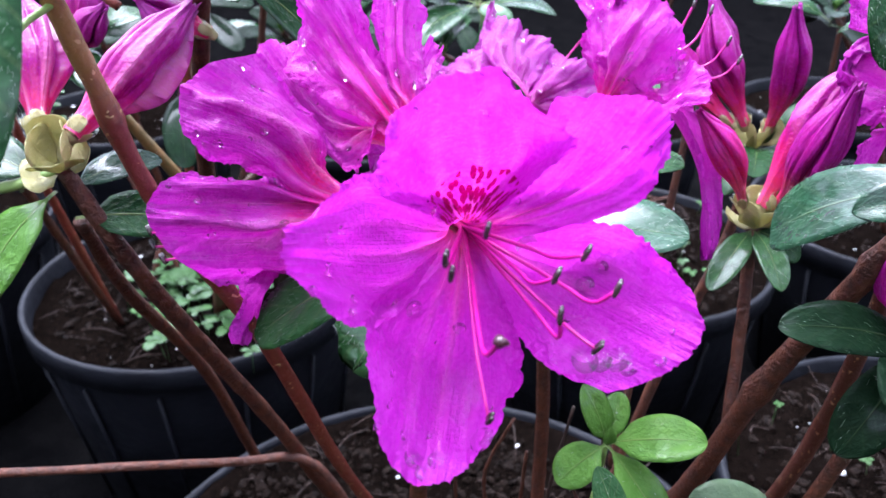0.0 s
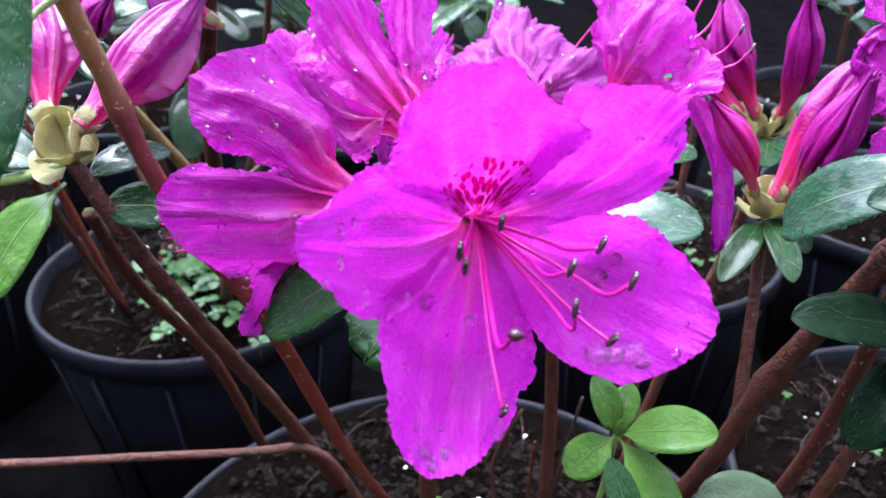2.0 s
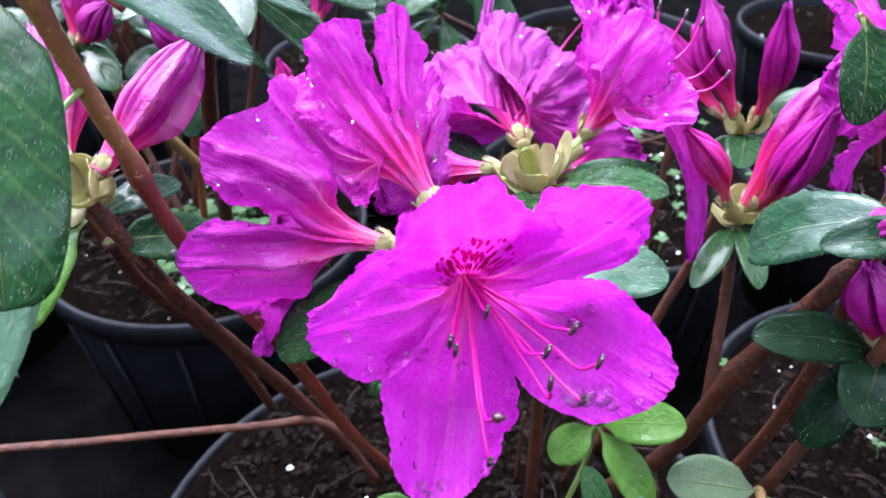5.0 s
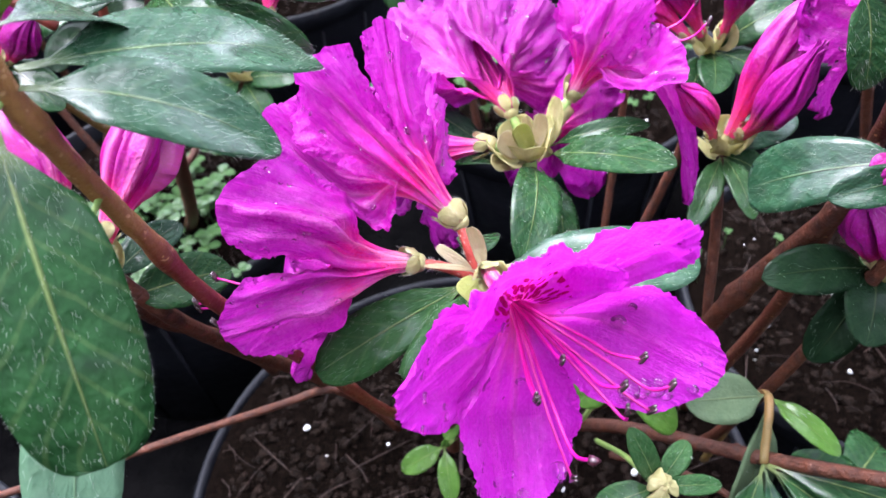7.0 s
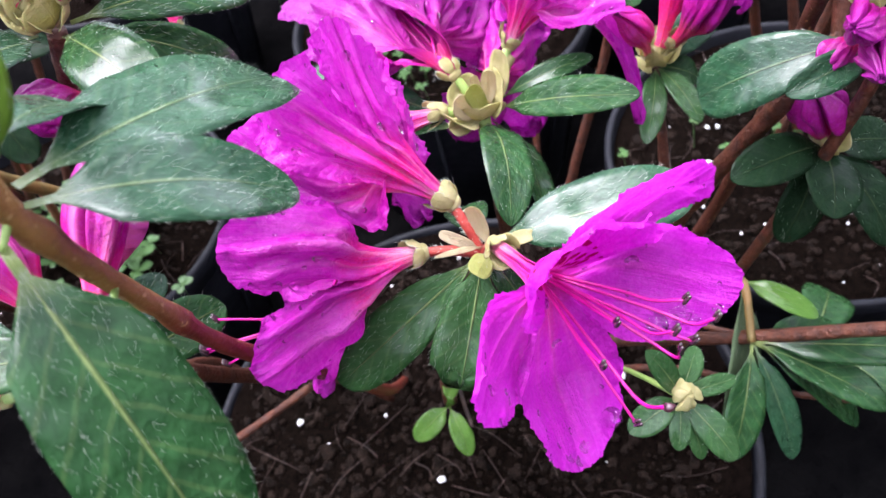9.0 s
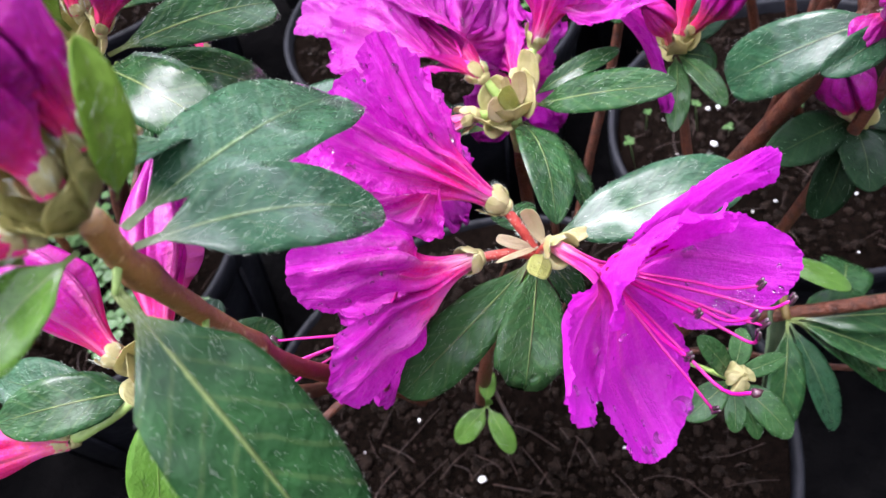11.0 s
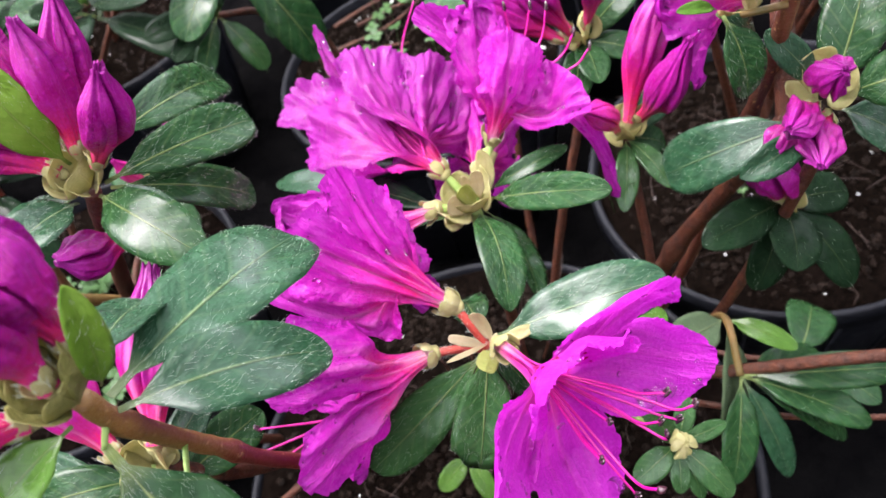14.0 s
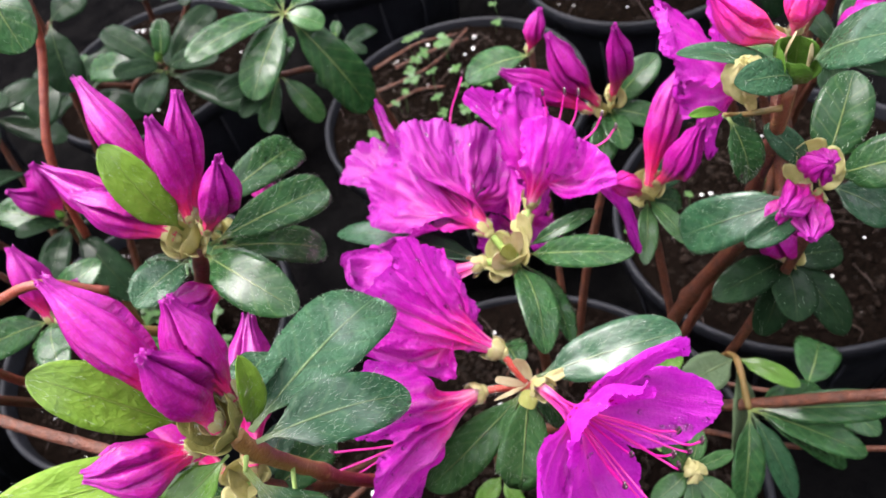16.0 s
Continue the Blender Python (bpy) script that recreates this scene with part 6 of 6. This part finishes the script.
def back_bush(cx, cy, seed, tips, buds=0):
    b = thing("azalea_bush", (cx, cy, 0.4), "leafy dark green azalea in a black pot behind", "azalea", "azaleas")
    rnd = random.Random(seed)
    for k, (t, n, L, W) in enumerate(tips):
        t = vec(t)
        f = Vector((cx + rnd.uniform(-2, 2), cy + rnd.uniform(-2, 2), 0.2))
        stem(b, [f, f.lerp(t, 0.5) + Vector((rnd.uniform(-0.6, 0.6), rnd.uniform(-0.6, 0.6), 0.4)), t], 0.2, 0.12, m_bark, steps=14, sides=8, seed=seed + k)
        rosette(b, t, n, L, W, seed * 10 + k)
        if k < buds:
            for _ in range(3):
                bud(b, t + Vector((0, 0, 0.1)), t + Vector((rnd.uniform(-1.2, 1.2), rnd.uniform(-1.2, 0.6), rnd.uniform(1.6, 2.4))), 0.4)
    return b


bush3 = back_bush(6.0, 33.0, 31, [((3.4, 32.5, 9.0), 6, 2.4, 0.55)])
C1, C2 = Vector((-0.04, 28.0, 11.85)), Vector((1.28, 29.0, 13.46))
stem(bush3, [(4.6, 32.2, 0.4), (3.6, 30.6, 7.5), (1.6, 28.9, 10.6), C1], 0.17, 0.11, m_bark, seed=31.5)
stem(bush3, [(5.2, 32.6, 0.4), (3.6, 31.5, 8.0), (2.0, 29.7, 12.0), C2], 0.17, 0.11, m_bark, seed=31.8)
for c, tip, W, m in (
    (C2, (-2.77, 28.0, 14.31), 0.62, m_leaf), (C2, (-1.48, 26.6, 12.47), 0.78, m_leaf), (C2, (2.66, 27.0, 8.99), 0.95, m_leaf), (C2, (2.3, 27.8, 13.0), 0.50, m_leaf_mid),
    (C2, (-0.28, 30.5, 14.98), 0.7, m_leaf), (C2, (4.35, 30.2, 13.06), 0.6, m_leaf), (C2, (2.2, 31.5, 14.6), 0.6, m_leaf),
    (C1, (-2.11, 26.8, 11.86), 0.40, m_leaf_shaded), (C1, (-1.61, 26.8, 10.68), 0.42, m_leaf), (C1, (0.59, 26.8, 9.85), 0.46, m_leaf_mid), (C1, (-2.5, 27.5, 12.64), 0.55, m_leaf_shaded),
    (C1, (0.94, 27.5, 13.3), 0.30, m_leaf), (C1, (-0.01, 28.5, 13.2), 0.26, m_leaf),
):
    leaf(bush3, c, tip, W, m, up=(0.0, -0.4, 0.9), fold=0.22, arch=0.08, hairs=30, point=0.42, hair_len=0.12)
bud(bush3, C1, C1 + Vector((0, -0.25, 0.5)), 0.16, m_leaf_young, label="pale green growing tip", with_calyx=False, lobes=2)
for pts in (((6.6, 40.4, 0.9), (9.6, 40.0, 1.3), (12.0, 39.2, 1.1)), ((7.7, 39.6, 0.8), (10.2, 38.8, 1.2), (12.3, 38.4, 1.0)), ((5.2, 38.4, 0.9), (9.2, 37.6, 1.2), (12.6, 38.9, 1.3)), ((5.0, 36.5, 0.9), (7.4, 36.4, 1.1), (9.0, 35.6, 1.0))):
    stem(bush3, pts, 0.09, 0.06, m_bark, name="twig", steps=12, sides=7, label="thin red-brown twig lying on the soil")
back_bush(-6.0, 51.0, 32, [((-3.7, 31.9, 12.4), 9, 4.0, 0.85), ((-7.5, 36.0, 11.0), 9, 3.2, 0.7), ((-3.0, 44.0, 12.0), 9, 3.4, 0.8), ((0.5, 42.0, 11.0), 8, 3.2, 0.7)])
back_bush(-13.0, 32.5, 33, [((-9.5, 27.0, 11.5), 9, 3.2, 0.7), ((-13.5, 30.0, 12.5), 9, 3.2, 0.7), ((-16.0, 33.0, 11.0), 9, 3.0, 0.7), ((-11.0, 34.5, 13.0), 8, 3.0, 0.7)], 2)
back_bush(17.5, 19.0, 34, [((13.6, 14.2, 12.8), 9, 3.2, 0.65), ((16.5, 17.0, 15.0), 9, 3.2, 0.7), ((14.8, 20.0, 13.5), 8, 3.0, 0.7), ((19.0, 19.0, 14.0), 9, 3.2, 0.7), ((13.0, 19.5, 15.5), 7, 2.8, 0.6)], 3)
back_bush(25.0, 38.0, 35, [((22.0, 33.0, 13.0), 9, 3.4, 0.8), ((26.0, 36.0, 15.0), 9, 3.4, 0.8), ((18.0, 36.0, 12.0), 9, 3.4, 0.8)], 2)
back_bush(12.5, 56.0, 36, [((9.0, 52.0, 13.0), 9, 3.6, 0.8), ((13.0, 55.0, 15.5), 9, 3.6, 0.8), ((16.0, 52.0, 12.0), 9, 3.6, 0.8), ((11.0, 58.0, 13.0), 9, 3.6, 0.8)], 1)
back_bush(-29.0, 36.0, 37, [((-26.0, 33.0, 13.0), 9, 3.4, 0.8), ((-22.0, 36.0, 12.0), 9, 3.4, 0.8), ((-30.0, 37.0, 15.0), 9, 3.4, 0.8)], 1)
back_bush(-24.0, 56.0, 38, [((-22.0, 53.0, 13.0), 9, 3.6, 0.9), ((-26.0, 55.0, 15.0), 9, 3.6, 0.9), ((-17.0, 55.0, 12.0), 9, 3.6, 0.9)])
back_bush(31.0, 58.0, 39, [((28.0, 54.0, 13.0), 9, 3.6, 0.9), ((32.0, 57.0, 15.0), 9, 3.6, 0.9)])
back_bush(-20.5, 11.5, 40, [((-19.5, 13.5, 8.5), 7, 2.6, 0.6)])


# ---- seedlings on the soil ----
def seedlings(cx, cy, spread, n, seed, z=0.5, size=0.35):
    rnd = random.Random(seed)
    pieces = []
    for _ in range(n):
        p = Vector((cx + rnd.gauss(0, spread), cy + rnd.gauss(0, spread), z))
        h = Vector((rnd.uniform(-0.3, 0.3), rnd.uniform(-0.3, 0.3), rnd.uniform(0.4, 1.5)))
        pieces.append(tube_data([p - Vector((0, 0, 0.3)), p + h * 0.6, p + h], 0.02, 4))
        for k in range(4):
            a = k * 1.57 + rnd.uniform(-0.4, 0.4)
            q = Vector((math.cos(a), math.sin(a), rnd.uniform(0, 0.4)))
            s = size * rnd.uniform(0.6, 1.2)
            _, data, _ = leaf_shape(p + h, p + h + q * s, s * 0.38, (0, 0, 1), 0.08, 0.2, 6, 4, 0.05, rnd.uniform(0, 9))
            pieces.append(data)
    V, F, U = joined(pieces)
    tagged(part("seedlings", V, F, m_weed, None, "", U), "tiny green weed seedlings on the wet peat", "weeds", kind="stuff")


seedlings(-10.6, 29.0, 1.9, 64, 51, 0.6, 0.6)
seedlings(10.5, 31.5, 1.8, 16, 52, 0.8, 0.35)
seedlings(6.5, 30.5, 1.2, 8, 53, 0.8, 0.35)
seedlings(14.5, 18.5, 2.0, 12, 54, 0.2, 0.25)
seedlings(8.5, 34.5, 3.0, 16, 55, 0.8, 0.35)
seedlings(9.0, 38.3, 1.2, 8, 56, 0.8, 0.55)


# ---- rain drops ----
def make_drop(surface, u, v, r, where):
    V, F = water_drop(surface, u, v, r, 0.55 if r < 0.1 else 0.36)
    o = part("water_drop", V, F, m_water)
    tagged(o, "clear rain drop resting on a magenta petal" if where == "petal" else "clear rain drop hanging on a stamen" if where == "stamen" else "clear rain drop on a leaf", "water drop", "rain drops")


drop_list.sort(key=lambda d: -d[3])
for d in drop_list[:290]:
    make_drop(*d)
small = []
for d in drop_list[290:]:
    V, F = water_drop(d[0], d[1], d[2], d[3])
    small.append((V, F, [(0, 0)] * len(V)))
V, F, U = joined(small)
tagged(part("fine_raindrops", V, F, m_water), "fine clear rain drops scattered over magenta petals", "water drops", kind="stuff")
